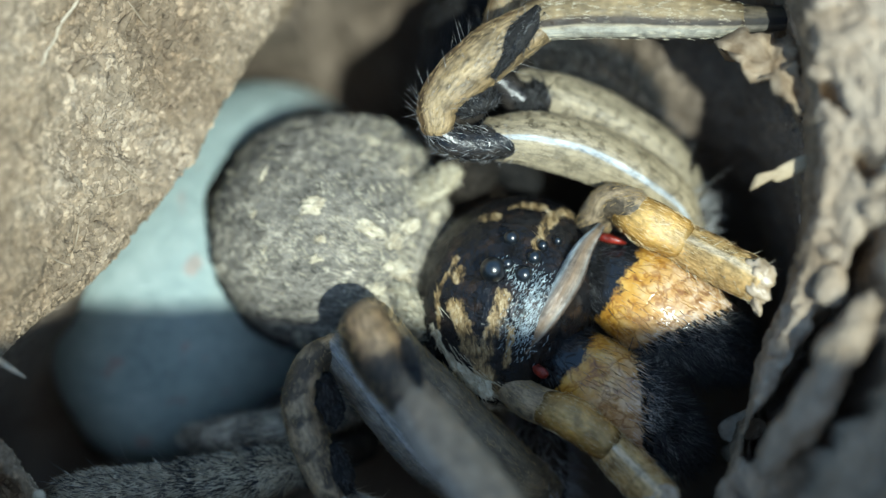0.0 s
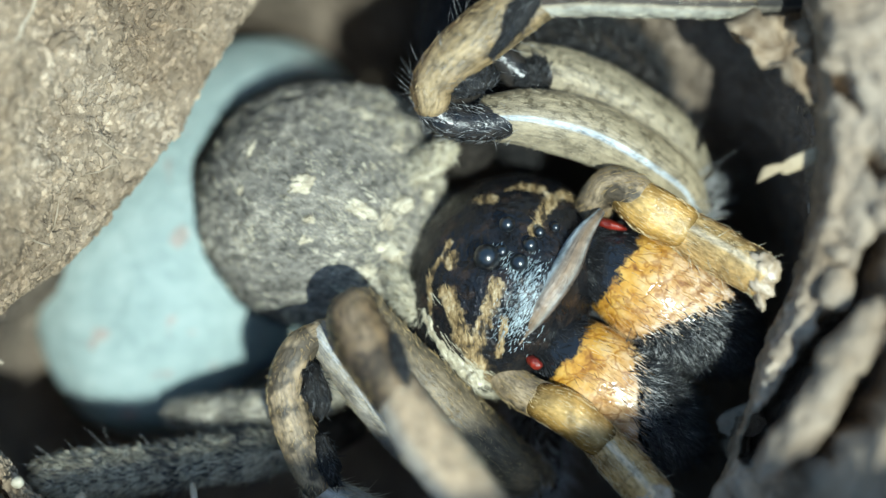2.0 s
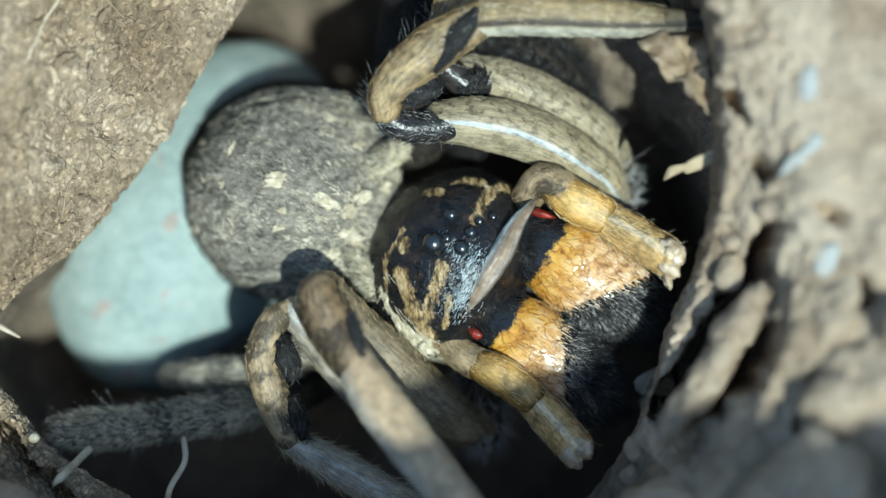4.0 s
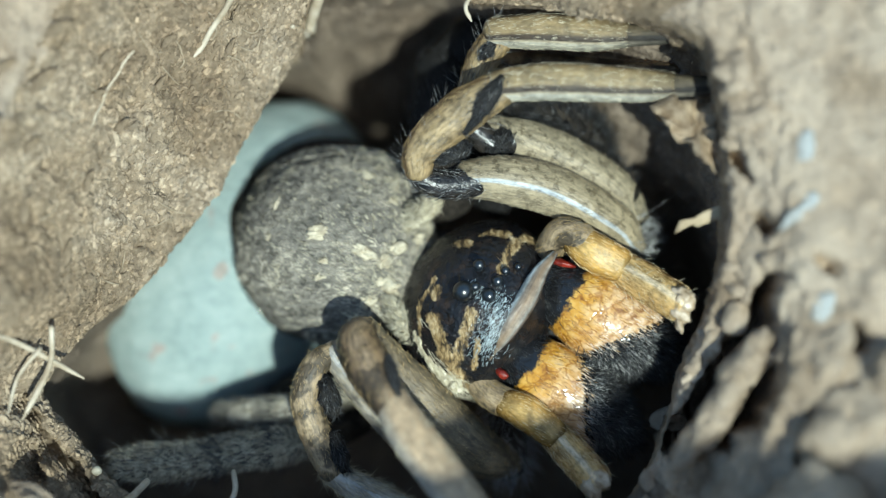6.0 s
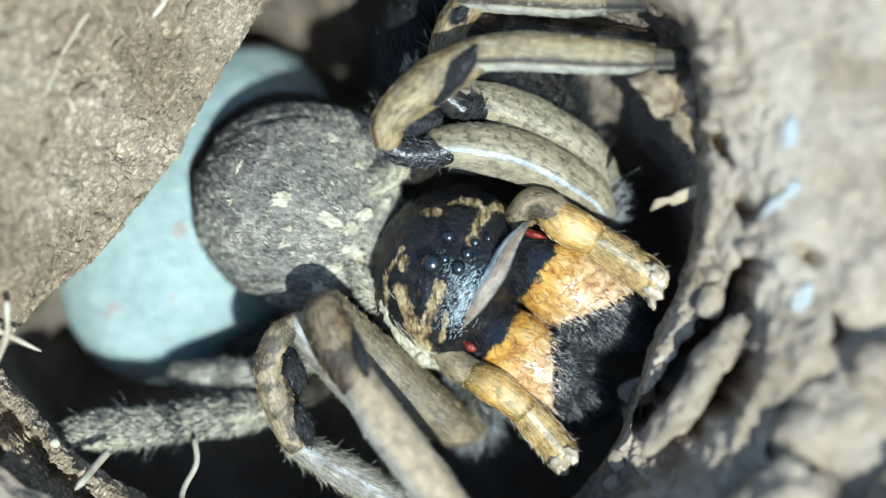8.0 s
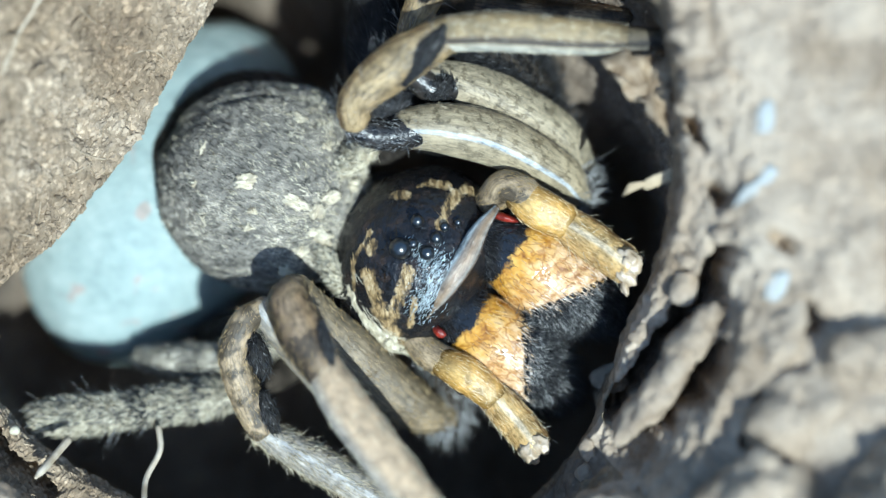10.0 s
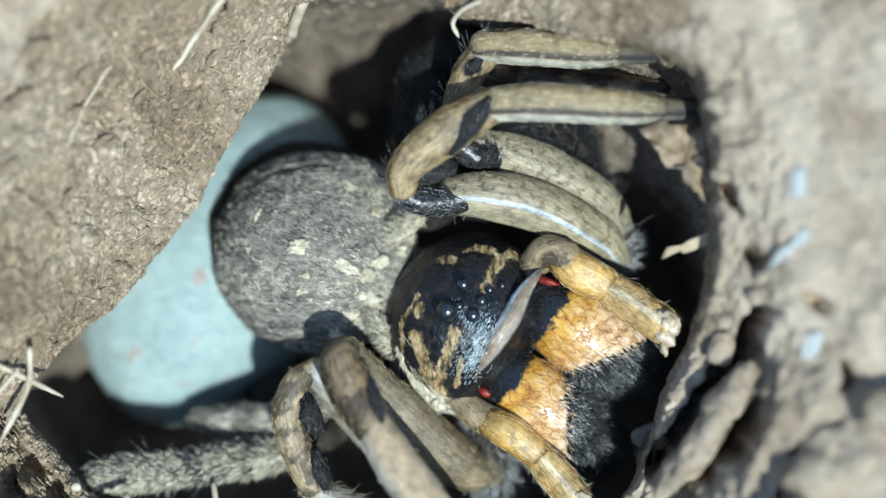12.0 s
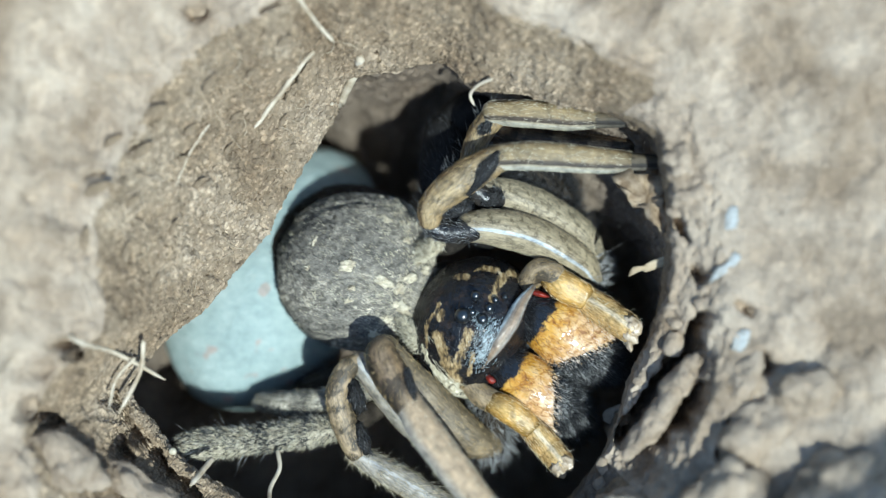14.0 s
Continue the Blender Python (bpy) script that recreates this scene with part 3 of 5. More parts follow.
def ground_mesh():
    seg = 620
    ang = np.arange(seg) * 360 / seg
    soft = np.array([1, 2, 3, 2, 1]) / 9

    def ringed(rows, col, times=1):
        y = around(rows, col, ang)
        for _ in range(times):
            y = np.convolve(np.r_[y[-2:], y, y[:2]], soft, "valid")
        return y

    T = ringed(THROAT, 1, 2)
    Z, F, G, U, D = (ringed(SHAPE, c, 12) for c in range(1, 6))
    ledge = np.exp(-(((ang + 180 + 30) % 360 - 180) / 17.0) ** 2)
    M = 5.0 - 3.2 * np.cos(np.radians(ang + 15))
    calm = 1 - 0.7 * np.exp(-(((ang - 15 + 180) % 360 - 180) / 34.0) ** 2)
    rows = []
    far = np.geomspace(300000, 60, 34)
    for r in far:
        rows.append((np.full(seg, r), (G + M) * max(0, 1 - (r - 60) / 140), 2.0 if r < 400 else 6.0 + r * 0.004, r))
    for p in np.linspace(0, 1, 96)[1:]:
        r = 60 + (T + F - 60) * p
        out = np.clip((r - T - F) / 14.0, 0, 1)
        rows.append((r, G + M * out * out * (3 - 2 * out), 2.0, 50))
    for p in np.linspace(0, 1, 110)[1:]:
        r = T + F * (1 - p)
        s = (0.35 * p + 0.65 * p * p * (3 - 2 * p)) * (1 - ledge) + ledge * (1 - (1 - p) ** 2.6)
        rows.append((r, G + (Z - G) * s, 1.6 * (1 - p) + 0.5 * p, 20))
    for q in np.linspace(0, 1, 60)[1:]:
        r = T - 0.5 * np.sin(np.minimum(1, q * 6) * np.pi) + np.where(U > 0, U * np.sin(q * np.pi / 2), U * q ** 2.2)
        rows.append((r, Z + (D - Z) * q ** 0.9, 0.8, 20))
    edge = T + U
    for q in np.linspace(0, 1, 30)[1:-1]:
        rows.append((edge * (1 - q), D + (-29.5 - D) * min(1, q * 2.2) ** 0.7, 0.9, 20))
    ca, sa = np.cos(np.radians(ang)), np.sin(np.radians(ang))
    lines = [(p[i], p[i + 1], w, d) for w, d, p in CRACKS for i in range(len(p) - 1)]

    def cracked(x, y):
        cut = 0.0
        for a, b, w, d in lines:
            if abs(x - a[0]) > 6 or abs(y - a[1]) > 6:
                continue
            ux, uy = b[0] - a[0], b[1] - a[1]
            t = max(0.0, min(1.0, ((x - a[0]) * ux + (y - a[1]) * uy) / (ux * ux + uy * uy)))
            f = math.hypot(x - a[0] - t * ux, y - a[1] - t * uy) / (w * (0.75 + 0.6 * noise.noise(Vector((x, y, 0)) * 0.9)))
            if f < 2.2:
                cut = max(cut, d * math.exp(-f ** 4))
        return cut

    verts = []
    for r, z, amp, scale in rows:
        for k in range(seg):
            x, y = CENTRE.x + r[k] * ca[k], CENTRE.y + r[k] * sa[k]
            v = Vector((x, y, z[k]))
            if scale < 100:
                big = noise.fractal(v * 0.085, 1.0, 2.0, 3) * amp
                mid = noise.fractal(v * 0.33 + Vector((9, 0, 0)), 0.9, 2.0, 3) * min(0.8, 0.25 + amp * 0.25)
                small = noise.fractal(v * 1.5 + Vector((0, 7, 0)), 0.8, 2.1, 4) * 0.22
                if z[k] > -7:
                    big, mid = big * calm[k], mid * calm[k]
                v.z += big * 0.8 + mid + small
                if (9 < v.x < 34 or -34 < v.x < -2) and z[k] > -9.6 and r[k] > T[k] - 0.1:
                    v.z -= cracked(v.x, v.y)
                k2 = (big * 0.25 + mid * 0.6 + small)
                v.x -= k2 * ca[k]
                v.y -= k2 * sa[k]
            else:
                v.z += noise.fractal(v / (scale * 0.6 + 20), 1.0, 2.0, 3) * amp * (0.4 if scale < 5000 else 0.2)
            verts.append(v)
    faces = []
    for i in range(len(rows) - 1):
        for k in range(seg):
            faces.append((i * seg + k, i * seg + (k + 1) % seg, (i + 1) * seg + (k + 1) % seg, (i + 1) * seg + k))
    faces.append(tuple((len(rows) - 1) * seg + k for k in range(seg)))
    return [tuple(v) for v in verts], faces, (34 + 95) * seg


GROUND = ground_mesh()
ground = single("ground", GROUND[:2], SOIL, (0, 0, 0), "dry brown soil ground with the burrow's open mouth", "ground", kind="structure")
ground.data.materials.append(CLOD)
ground.data.materials.append(SHADED_SOIL)
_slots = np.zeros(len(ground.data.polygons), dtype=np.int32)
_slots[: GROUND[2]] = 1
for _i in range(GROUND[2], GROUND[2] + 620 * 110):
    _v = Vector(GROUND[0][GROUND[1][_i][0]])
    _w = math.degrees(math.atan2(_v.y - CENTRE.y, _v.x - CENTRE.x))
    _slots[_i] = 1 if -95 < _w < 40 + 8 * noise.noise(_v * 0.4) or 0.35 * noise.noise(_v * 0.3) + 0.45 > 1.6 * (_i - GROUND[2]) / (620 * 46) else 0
# darker soil on the steep wall below the jaws paints in its shade
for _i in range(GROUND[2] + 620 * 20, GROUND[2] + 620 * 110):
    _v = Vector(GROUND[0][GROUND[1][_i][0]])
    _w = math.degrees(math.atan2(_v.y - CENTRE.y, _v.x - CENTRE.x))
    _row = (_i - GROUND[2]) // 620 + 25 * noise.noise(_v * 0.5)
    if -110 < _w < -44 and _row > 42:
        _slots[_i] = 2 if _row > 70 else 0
# darker soil colour deep in the burrow deepens the cavity's shade
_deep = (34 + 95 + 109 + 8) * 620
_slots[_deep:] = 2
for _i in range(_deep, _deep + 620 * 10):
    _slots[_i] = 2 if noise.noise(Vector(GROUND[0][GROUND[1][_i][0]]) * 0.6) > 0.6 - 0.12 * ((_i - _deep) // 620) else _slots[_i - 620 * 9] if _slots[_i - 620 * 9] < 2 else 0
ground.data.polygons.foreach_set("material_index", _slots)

# ---- egg sac ----
egg_sac = single("egg_sac", blob((-12.2, 0.9, -21.9), (11.75, 8.1, 7.2), 60, 48, 72, 0.035, 1.3, 1.0, 3), EGG, (-11.4, 1.4, -29), "pale blue silk egg sac lying under the spider", "egg sac")

# ---- spider ----
spider = thing("spider", (2, -1, -18), "grey-brown furry wolf spider with orange jaws crouching in its burrow", "spider")
FWD, REAR = (0.866, -0.5, -0.1), (-0.866, 0.5, 0.0)

def abdomen_shape():
    """An uneven oval with a bulge beside the folded legs and a crease round the back."""
    v, f, uv = blob((-5.0, 1.3, -14.2), (6.36, 6.15, 4.7), -30, 80, 120, 0.035, 1.9)
    out = []
    for x, y, z in v:
        dx, dy = x + 5.0, y - 1.3
        w = math.degrees(math.atan2(dy, dx))
        k = 1 + 0.075 * math.exp(-((w - 52) / 20.0) ** 2)
        e = abdomen_edge((x, y))
        dent = 0.3 * crease(w) * math.exp(-((e - 0.85 - 0.012 * math.sin(x * 1.3)) / 0.03) ** 2)
        fine_z = 0.10 * noise.fractal(Vector((x, y, z)) * 1.3, 0.9, 2.0, 3)
        out.append((-5.0 + dx * k, 1.3 + dy * k, z + (fine_z - dent if z > -14 else 0)))
    return out, f, uv


def crease(w):
    """How deep the crease round the back is, by the angle in degrees."""
    return math.exp(-((w - 100) / 26.0) ** 2) + 0.7 * math.exp(-((w - 171) / 11.0) ** 2)


def abdomen_edge(p):
    """How far out a point lies on the abdomen as seen from above: 1 at its outline."""
    u = Euler((0, 0, radians(30))).to_matrix() @ Vector((p[0] + 5.0, p[1] - 1.3, 0))
    return math.hypot(u.x / 6.36, u.y / 6.15)


abdomen_geo = abdomen_shape()
abdomen = part("abdomen", abdomen_geo, ABDOMEN, spider, "mottled grey furry abdomen with cream spots")
part("fur", hairs(abdomen_geo, 34000, 0.42, 0.05, REAR, 0.2, 0.08, lambda p, n: n[2] > 0.16 + 0.1 * rng.random()), GREY_HAIR, abdomen, kind="stuff")

part("fur", hairs(abdomen_geo, 5200, 0.5, 0.07, REAR, 0.25, 0.12, lambda p, n: n[2] > -0.3 and noise.noise(Vector(p) * 0.9) + rng.normal(0, 0.15) > 0.12), CREAM, abdomen, "cream hair flecks", kind="stuff")
part("fur", hairs(abdomen_geo, 2800, 0.5, 0.07, REAR, 0.25, 0.12, lambda p, n: n[2] > -0.3 and noise.noise(Vector(p) * 0.6 + Vector((5, 0, 0))) + rng.normal(0, 0.15) > 0.15), BLACK_HAIR, abdomen, "dark hair flecks", kind="stuff")

part("fur", hairs(abdomen_geo, 9000, 0.55, 0.08, REAR, 0.3, 0.15, lambda p, n: n[2] > 0 and p[0] > -3.4 + 1.2 * noise.noise(Vector(p) * 0.5) + 2 * rng.random() and noise.noise(Vector(p) * 1.1) > -0.05), CREAM, abdomen, "cream hair beside the head shield", kind="stuff")
# Underside made wider and dark, mimicking the abdomen's shadow on the egg sac.
under_geo = blob((-5.35, 1.7, -15.9), (6.75, 6.45, 3.4), -30, 30, 60, 0.04, 2.0)
under = part("underside", under_geo, DARK_LIMB, abdomen, "dark underside of the abdomen, widened to mimic its shadow on the egg sac")
part("fur", hairs(under_geo, 5200, 0.6, 0.045, REAR, 0.3, 0.3, lambda p, n: n[2] > -0.3), BLACK_HAIR, under, kind="stuff")


part("fur", hairs(abdomen_geo, 40000, 0.35, 0.06, REAR, 0.3, 0.1, lambda p, n: n[2] > 0 and crease(math.degrees(math.atan2(p[1] - 1.3, p[0] + 5.0))) > 0.3 + 0.3 * rng.random() and abs(abdomen_edge(p) - 0.85 - 0.012 * math.sin(p[0] * 1.3)) < 0.012), BLACK_HAIR, abdomen, "dark crease round the back", kind="stuff")


def on_abdomen(x, y):
    u = Euler((0, 0, radians(30))).to_matrix() @ Vector((x + 4.9, y - 1.3, 0))
    return -14.2 + 4.7 * math.sqrt(max(0.02, 1 - (u.x / 6.15) ** 2 - (u.y / 5.95) ** 2))


def spot(x, y, a, b, turn):
    z = on_abdomen(x, y)
    g = blob((x, y, z - 0.1), (a * 1.05, b * 1.05, 0.3), turn, 16, 26, 0.7, 1.8)
    s = part("hair_spot", g, SPOT, abdomen, "cream spot of short hair")
    part("hair", hairs(g, 90, 0.34, 0.05, REAR, 0.3, 0.25, lambda p, n: n[2] > -0.2), CREAM, s, kind="stuff")


for row in ((-5.5, 1.75, 0.62, 0.42, 10), (-2.7, 5.15, 0.62, 0.36, -35), (-8.5, 1.5, 0.28, 0.36, 0), (-8.0, -0.4, 0.24, 0.62, 8), (-5.2, 0.1, 0.26, 0.22, 0), (-5.4, -0.9, 0.3, 0.2, 0), (-2.9, 0.6, 0.8, 0.34, -25), (0.1, 2.3, 0.22, 0.18, 0), (-8.0, 3.6, 0.3, 0.5, -20), (-1.7, 0.0, 0.5, 0.4, 20), (-1.6, -1.3, 0.8, 0.45, -20), (-0.9, 0.8, 0.5, 0.4, 30), (-2.7, -2.3, 0.5, 0.35, 0), (-0.3, -1.6, 0.4, 0.6, -30), (0.3, 1.4, 0.45, 0.35, 40), (-3.6, -3.4, 0.5, 0.3, -30), (-1.2, 3.6, 0.35, 0.3, 0)):
    spot(*row)
for a in range(9):
    t = radians(150 + a * 13)
    spot(-4.9 + 5.75 * math.cos(t), 1.3 + 5.6 * math.sin(t), 0.16, 0.22, a * 40)

tuft_a = blob((0.6, 2.9, -11.2), (1.5, 0.6, 0.5), 35, 12, 18, 0.3)
tuft = part("hair_tuft", tuft_a, PALE_LOBE, spider, "pale hair tuft behind the head shield")
part("fur", hairs(tuft_a, 1000, 0.7, 0.09, REAR, 0.4, 0.5), CREAM, tuft, kind="stuff")
tuft_b = blob((-0.6, -3.6, -11.2), (1.6, 0.55, 0.6), -58, 12, 18, 0.3)
tuft = part("hair_tuft", tuft_b, PALE_LOBE, spider, "pale hair tuft behind the head shield")
part("fur", hairs(tuft_b, 900, 0.7, 0.09, REAR, 0.4, 0.5), CREAM, tuft, kind="stuff")

part("sternum", blob((4.5, -2.8, -14.5), (6.0, 4.6, 3.2), -30, 20, 28, 0.05), BLACK_HAIR, spider, "black underside")


def carapace_geo():
    v, f, uv = blob((0, 0, 0), (5.0, 5.6, 4.3), 0, 80, 116, 0.012, 2.0)
    out = []
    turn = Euler((0, 0, radians(-27))).to_matrix()
    for p in v:
        x, y, z = p
        if z > 0:
            z *= 1 + 0.10 * math.exp(-((x - 1.5) / 2.0) ** 2 - (y / 2.6) ** 2) - 0.08 * math.exp(-((x + 2.4) / 0.9) ** 2 - (y / 0.5) ** 2)
            z *= 1 + 0.018 * math.sin(6 * math.atan2(y, x)) * min(1, math.hypot(x, y) / 3.5) ** 2
        else:
            z *= 0.35
        if x > 2.2:
            x = 2.2 + (x - 2.2) * 0.72
            y *= 1 - 0.05 * (x - 2.2)
        out.append(tuple(turn @ Vector((x, y, z)) + Vector((4.25, -2.95, -12.6))))
    return out, f, uv


car_geo = carapace_geo()
carapace = part("carapace", car_geo, CARAPACE, spider, "glossy black head shield with tan hair bands", at=(4.5, -2.95, -8.6))


def near_line(p, a, b, w):
    a, b = np.array(a, dtype=float), np.array(b, dtype=float)
    t = np.clip(((p[:2] - a) @ (b - a)) / ((b - a) @ (b - a)), 0, 1)
    return np.linalg.norm(p[:2] - a - t * (b - a)) < w


BANDS = [((2.9, 0.9), (3.5, 0.85), 0.27), ((4.1, 1.35), (4.7, 1.55), 0.15), ((4.9, 1.55), (5.9, 1.45), 0.22), ((6.2, 0.9), (5.4, -0.75), 0.3), ((6.9, 1.2), (8.2, 0.8), 0.28), ((3.6, -3.3), (2.6, -6.0), 0.34), ((1.65, -1.75), (1.5, -2.2), 0.27), ((1.5, -1.1), (0.45, -2.9), 0.12), ((0.45, -2.9), (0.5, -4.5), 0.12), ((1.3, -3.5), (2.0, -5.4), 0.36), ((2.0, -5.6), (3.1, -7.4), 0.42), ((4.0, -4.9), (3.7, -6.5), 0.16)]


def tan_share(p):
    """Above zero inside the tan hair patches of the head shield, by the distance from their middle lines."""
    best = 0.0
    for a, b, w in BANDS:
        a, b = np.array(a), np.array(b)
        t = min(1.0, max(0.0, ((p[:2] - a) @ (b - a)) / ((b - a) @ (b - a))))
        best = max(best, 1 - np.linalg.norm(p[:2] - a - t * (b - a)) / (2 * w))
    return best


_tone = carapace.data.attributes.new("pigment", "FLOAT", "POINT")
_tone.data.foreach_set("value", [tan_share(np.array(p)) for p in car_geo[0]])
part("hair_band", hairs(car_geo, 1800, 0.5, 0.05, (-0.35, 0.8, 0.2), 0.15, 0.05, lambda p, n: n[2] > 0.05 and tan_share(p) + rng.normal(0, 0.1) + 0.3 * noise.noise(Vector(p) * 1.4) > 0.66), GOLD_HAIR, carapace, "tan hair patches", kind="stuff")
part("hair_fringe", hairs(car_geo, 6000, 0.8, 0.06, (0.5, -0.8, 0.1), 0.15, 0.06, lambda p, n: -0.3 < n[2] < 0.75 and noise.noise(Vector(p) * 1.6) > -0.25 and (near_line(p, (0.8, -3.8), (1.7, -6.2), 0.45) or near_line(p, (1.7, -6.2), (3.2, -8.4), 0.8))), CREAM, carapace, "pale hair fringe", kind="stuff")
# Dense short hairs put where the face shines, as painted sheen.
part("hair_band", hairs(car_geo, 62000, 0.26, 0.04, (-0.5, -0.8, 0.0), 0.25, 0.05, lambda p, n: n[2] > 0.05 and (near_line(p, (4.5, -5.2), (5.3, -2.8), 0.65 * abs(rng.normal(0, 0.8))) or near_line(p, (3.8, -1.7), (4.5, -2.8), 0.3 * abs(rng.normal(0, 0.8))))), FACE_SHEEN, carapace, "silvery blue hairs standing in for the sheen on the face", kind="stuff")

# short pale lobes along the edge of the head shield
for row in ((0.5, -5.0, -10.3, 0.75, 0.2, -66), (1.1, -6.0, -10.2, 0.85, 0.26, -58), (1.8, -6.85, -10.1, 0.8, 0.34, -50), (2.45, -7.4, -10.1, 0.7, 0.36, -42)):
    g = blob(row[:3], (row[3], row[4], 0.35), row[5], 18, 28, 0.6, 1.4)
    lobe = part("edge_lobe", g, PALE_LOBE, carapace, "cream hair lobe at the shield's edge")
    part("hair", hairs(g, 200, 0.4, 0.045, (0.5, -0.8, 0.1), 0.15, 0.05), CREAM, lobe, kind="stuff")

# clypeus: a glossy band across the face
cl = spline([(8.55, 0.15, -9.3, 0.22), (7.65, -1.0, -8.9, 0.5), (6.85, -2.5, -8.7, 0.68), (5.8, -4.1, -8.65, 0.62), (4.65, -5.9, -9.1, 0.24)], 4)
part("clypeus", tube(cl.tolist(), 2, 16, 1.0), CLYPEUS, spider, "shiny grey band across the face")


def eye(x, y, z, r):
    part("eye", blob((x, y, z + 0.22), (r * 1.25, r * 1.25, r * 1.25), 0, 16, 20), EYE, carapace, "glossy black eye")


for row in ((4.15, -0.49, -8.3, 0.3), (3.19, -2.01, -8.3, 0.5), (3.9, -1.75, -8.3, 0.24), (5.2, -1.45, -8.45, 0.28), (5.66, -0.83, -8.75, 0.22), (4.68, -2.28, -8.45, 0.36), (4.28, -3.11, -8.65, 0.28), (6.4, -0.6, -8.9, 0.18)):
    eye(*row)

part("condyle", blob((8.95, -0.35, -9.75), (0.85, 0.22, 0.3), -16, 12, 16, 0.25), RED, spider, "red jaw joint")
part("condyle", blob((5.35, -6.85, -9.4), (0.42, 0.26, 0.3), -40, 12, 16, 0.25), RED, spider, "red jaw joint")


JAW = Vector((0.84, -0.54, 0.0))


def jaw_dark(p):
    """Above zero where the bristles between the jaw tips are black."""
    d = Vector((p[0] - 10.6, p[1] + 6.2, 0))
    along, across = d.dot(JAW), abs(d.x * JAW.y - d.y * JAW.x)
    return along - 0.72 * across + 0.75


def chelicera(base, tip, wide=1.0):
    b, t = np.array(base, dtype=float), np.array(tip, dtype=float)
    up = np.array((0, 0, 1.0))
    g = tube([(*b, 1.5), (*(b * 0.75 + t * 0.25 + up * 0.7), 2.0), (*(b * 0.5 + t * 0.5 + up * 1.0), 2.15), (*(b * 0.2 + t * 0.8 + up * 0.5), 1.8), (*t, 1.0)], 10, 36, wide)
    c = part("chelicera", g, JAW_SKIN, spider, "orange-haired jaw with a black bristly tip")
    d = (t - b) / np.linalg.norm(t - b)
    at = lambda p: ((p - b) @ d) / np.linalg.norm(t - b)
    tone = c.data.attributes.new("pigment", "FLOAT", "POINT")
    tone.data.foreach_set("value", [max(0.0, min(1.0, max(0.5 + 0.8 * jaw_dark(np.array(p)), 1.35 - 5.0 * at(np.array(p))))) for p in g[0]])
    share = c.data.attributes.new("length_share", "FLOAT", "POINT")
    share.data.foreach_set("value", [at(np.array(p)) for p in g[0]])
    part("hair", hairs(g, 1300, 0.6, 0.05, d, 0.15, 0.05, lambda p, n: n[2] > -0.3 and at(p) > 0.22 and jaw_dark(p) + rng.normal(0, 0.5) < 0.3), ORANGE_HAIR, c, kind="stuff")
    part("hair", hairs(g, 3200, 0.75, 0.05, d, 0.16, 0.08, lambda p, n: n[2] > -0.3 and at(p) > 0.45 and abs(jaw_dark(p) + 0.1 + rng.normal(0, 0.35)) < 0.5), PINK_HAIR, c, "pale pinkish hair", kind="stuff")
    part("hair", hairs(g, 1500, 0.7, 0.05, d, 0.25, 0.1, lambda p, n: n[2] > -0.3 and at(p) + rng.normal(0, 0.03) < 0.14), BLACK_HAIR, c, "black hair at the jaw's root", kind="stuff")
    part("hair", hairs(g, 280, 0.6, 0.035, d, 0.3, 0.08, lambda p, n: n[2] > -0.1 and at(p) > 0.25 and jaw_dark(p) < 0.3), BROWN_HAIR, c, "dark brown hair", kind="stuff")
    part("hair", hairs(g, 9000, 1.35, 0.055, d, 0.55, 0.6, lambda p, n: n[2] > -0.6 and jaw_dark(p) + rng.normal(0, 0.35) > 0.3), BLACK_HAIR, c, "black bristles", kind="stuff")
    # Ash hairs mixed in to paint the highlights on the black bristles.
    part("hair", hairs(g, 9000, 0.8, 0.05, d, 0.6, 0.8, lambda p, n: n[2] > 0 and jaw_dark(p) > 0.3 and noise.noise(Vector(p) * 0.9) > -0.15), ASH_HAIR, c, "ash-grey bristles standing in for highlights on the black tip", kind="stuff")


chelicera((8.2, -1.5, -11.5), (15.1, -6.0, -12.4), 1.2)
chelicera((5.8, -5.4, -11.6), (12.4, -10.6, -12.6), 1.05)


def limb(name, segments, label, hair=None):
    """A leg or palp: the first segment is the part, the others and the hair are its sub-parts."""
    first = None
    for seg_name, pts, material, flat, *more in segments:
        g = tube(pts, 8, 28, flat, 0.05, True, *more)
        if first is None:
            first = part(name, g, material, spider, label)
        else:
            part(seg_name, g, material, first)
        d = np.array(pts[-1][:3], dtype=float) - np.array(pts[0][:3], dtype=float)
        d /= np.linalg.norm(d)
        for count, length, width, mat_hair, lift, which in hair or ():
            if which == seg_name:
                part("hair", hairs(g, count, length, width, d, 0.35 if lift > 0.1 else 0.1, lift), mat_hair, first, kind="stuff")
    return first


fine = lambda which, mat_hair, count=1600, length=0.45, lift=0.35, width=0.035: (count, length, width, mat_hair, lift, which)

PALP_HAIR = [fine("middle", PALE_GOLD, 260, 0.4, 0.03, 0.04), fine("tip", PALE_GOLD, 420, 0.45, 0.05, 0.04), fine("tip", CREAM, 90, 0.7, 0.5), fine("base", GOLD_HAIR, 400, 0.45, 0.05, 0.045)]
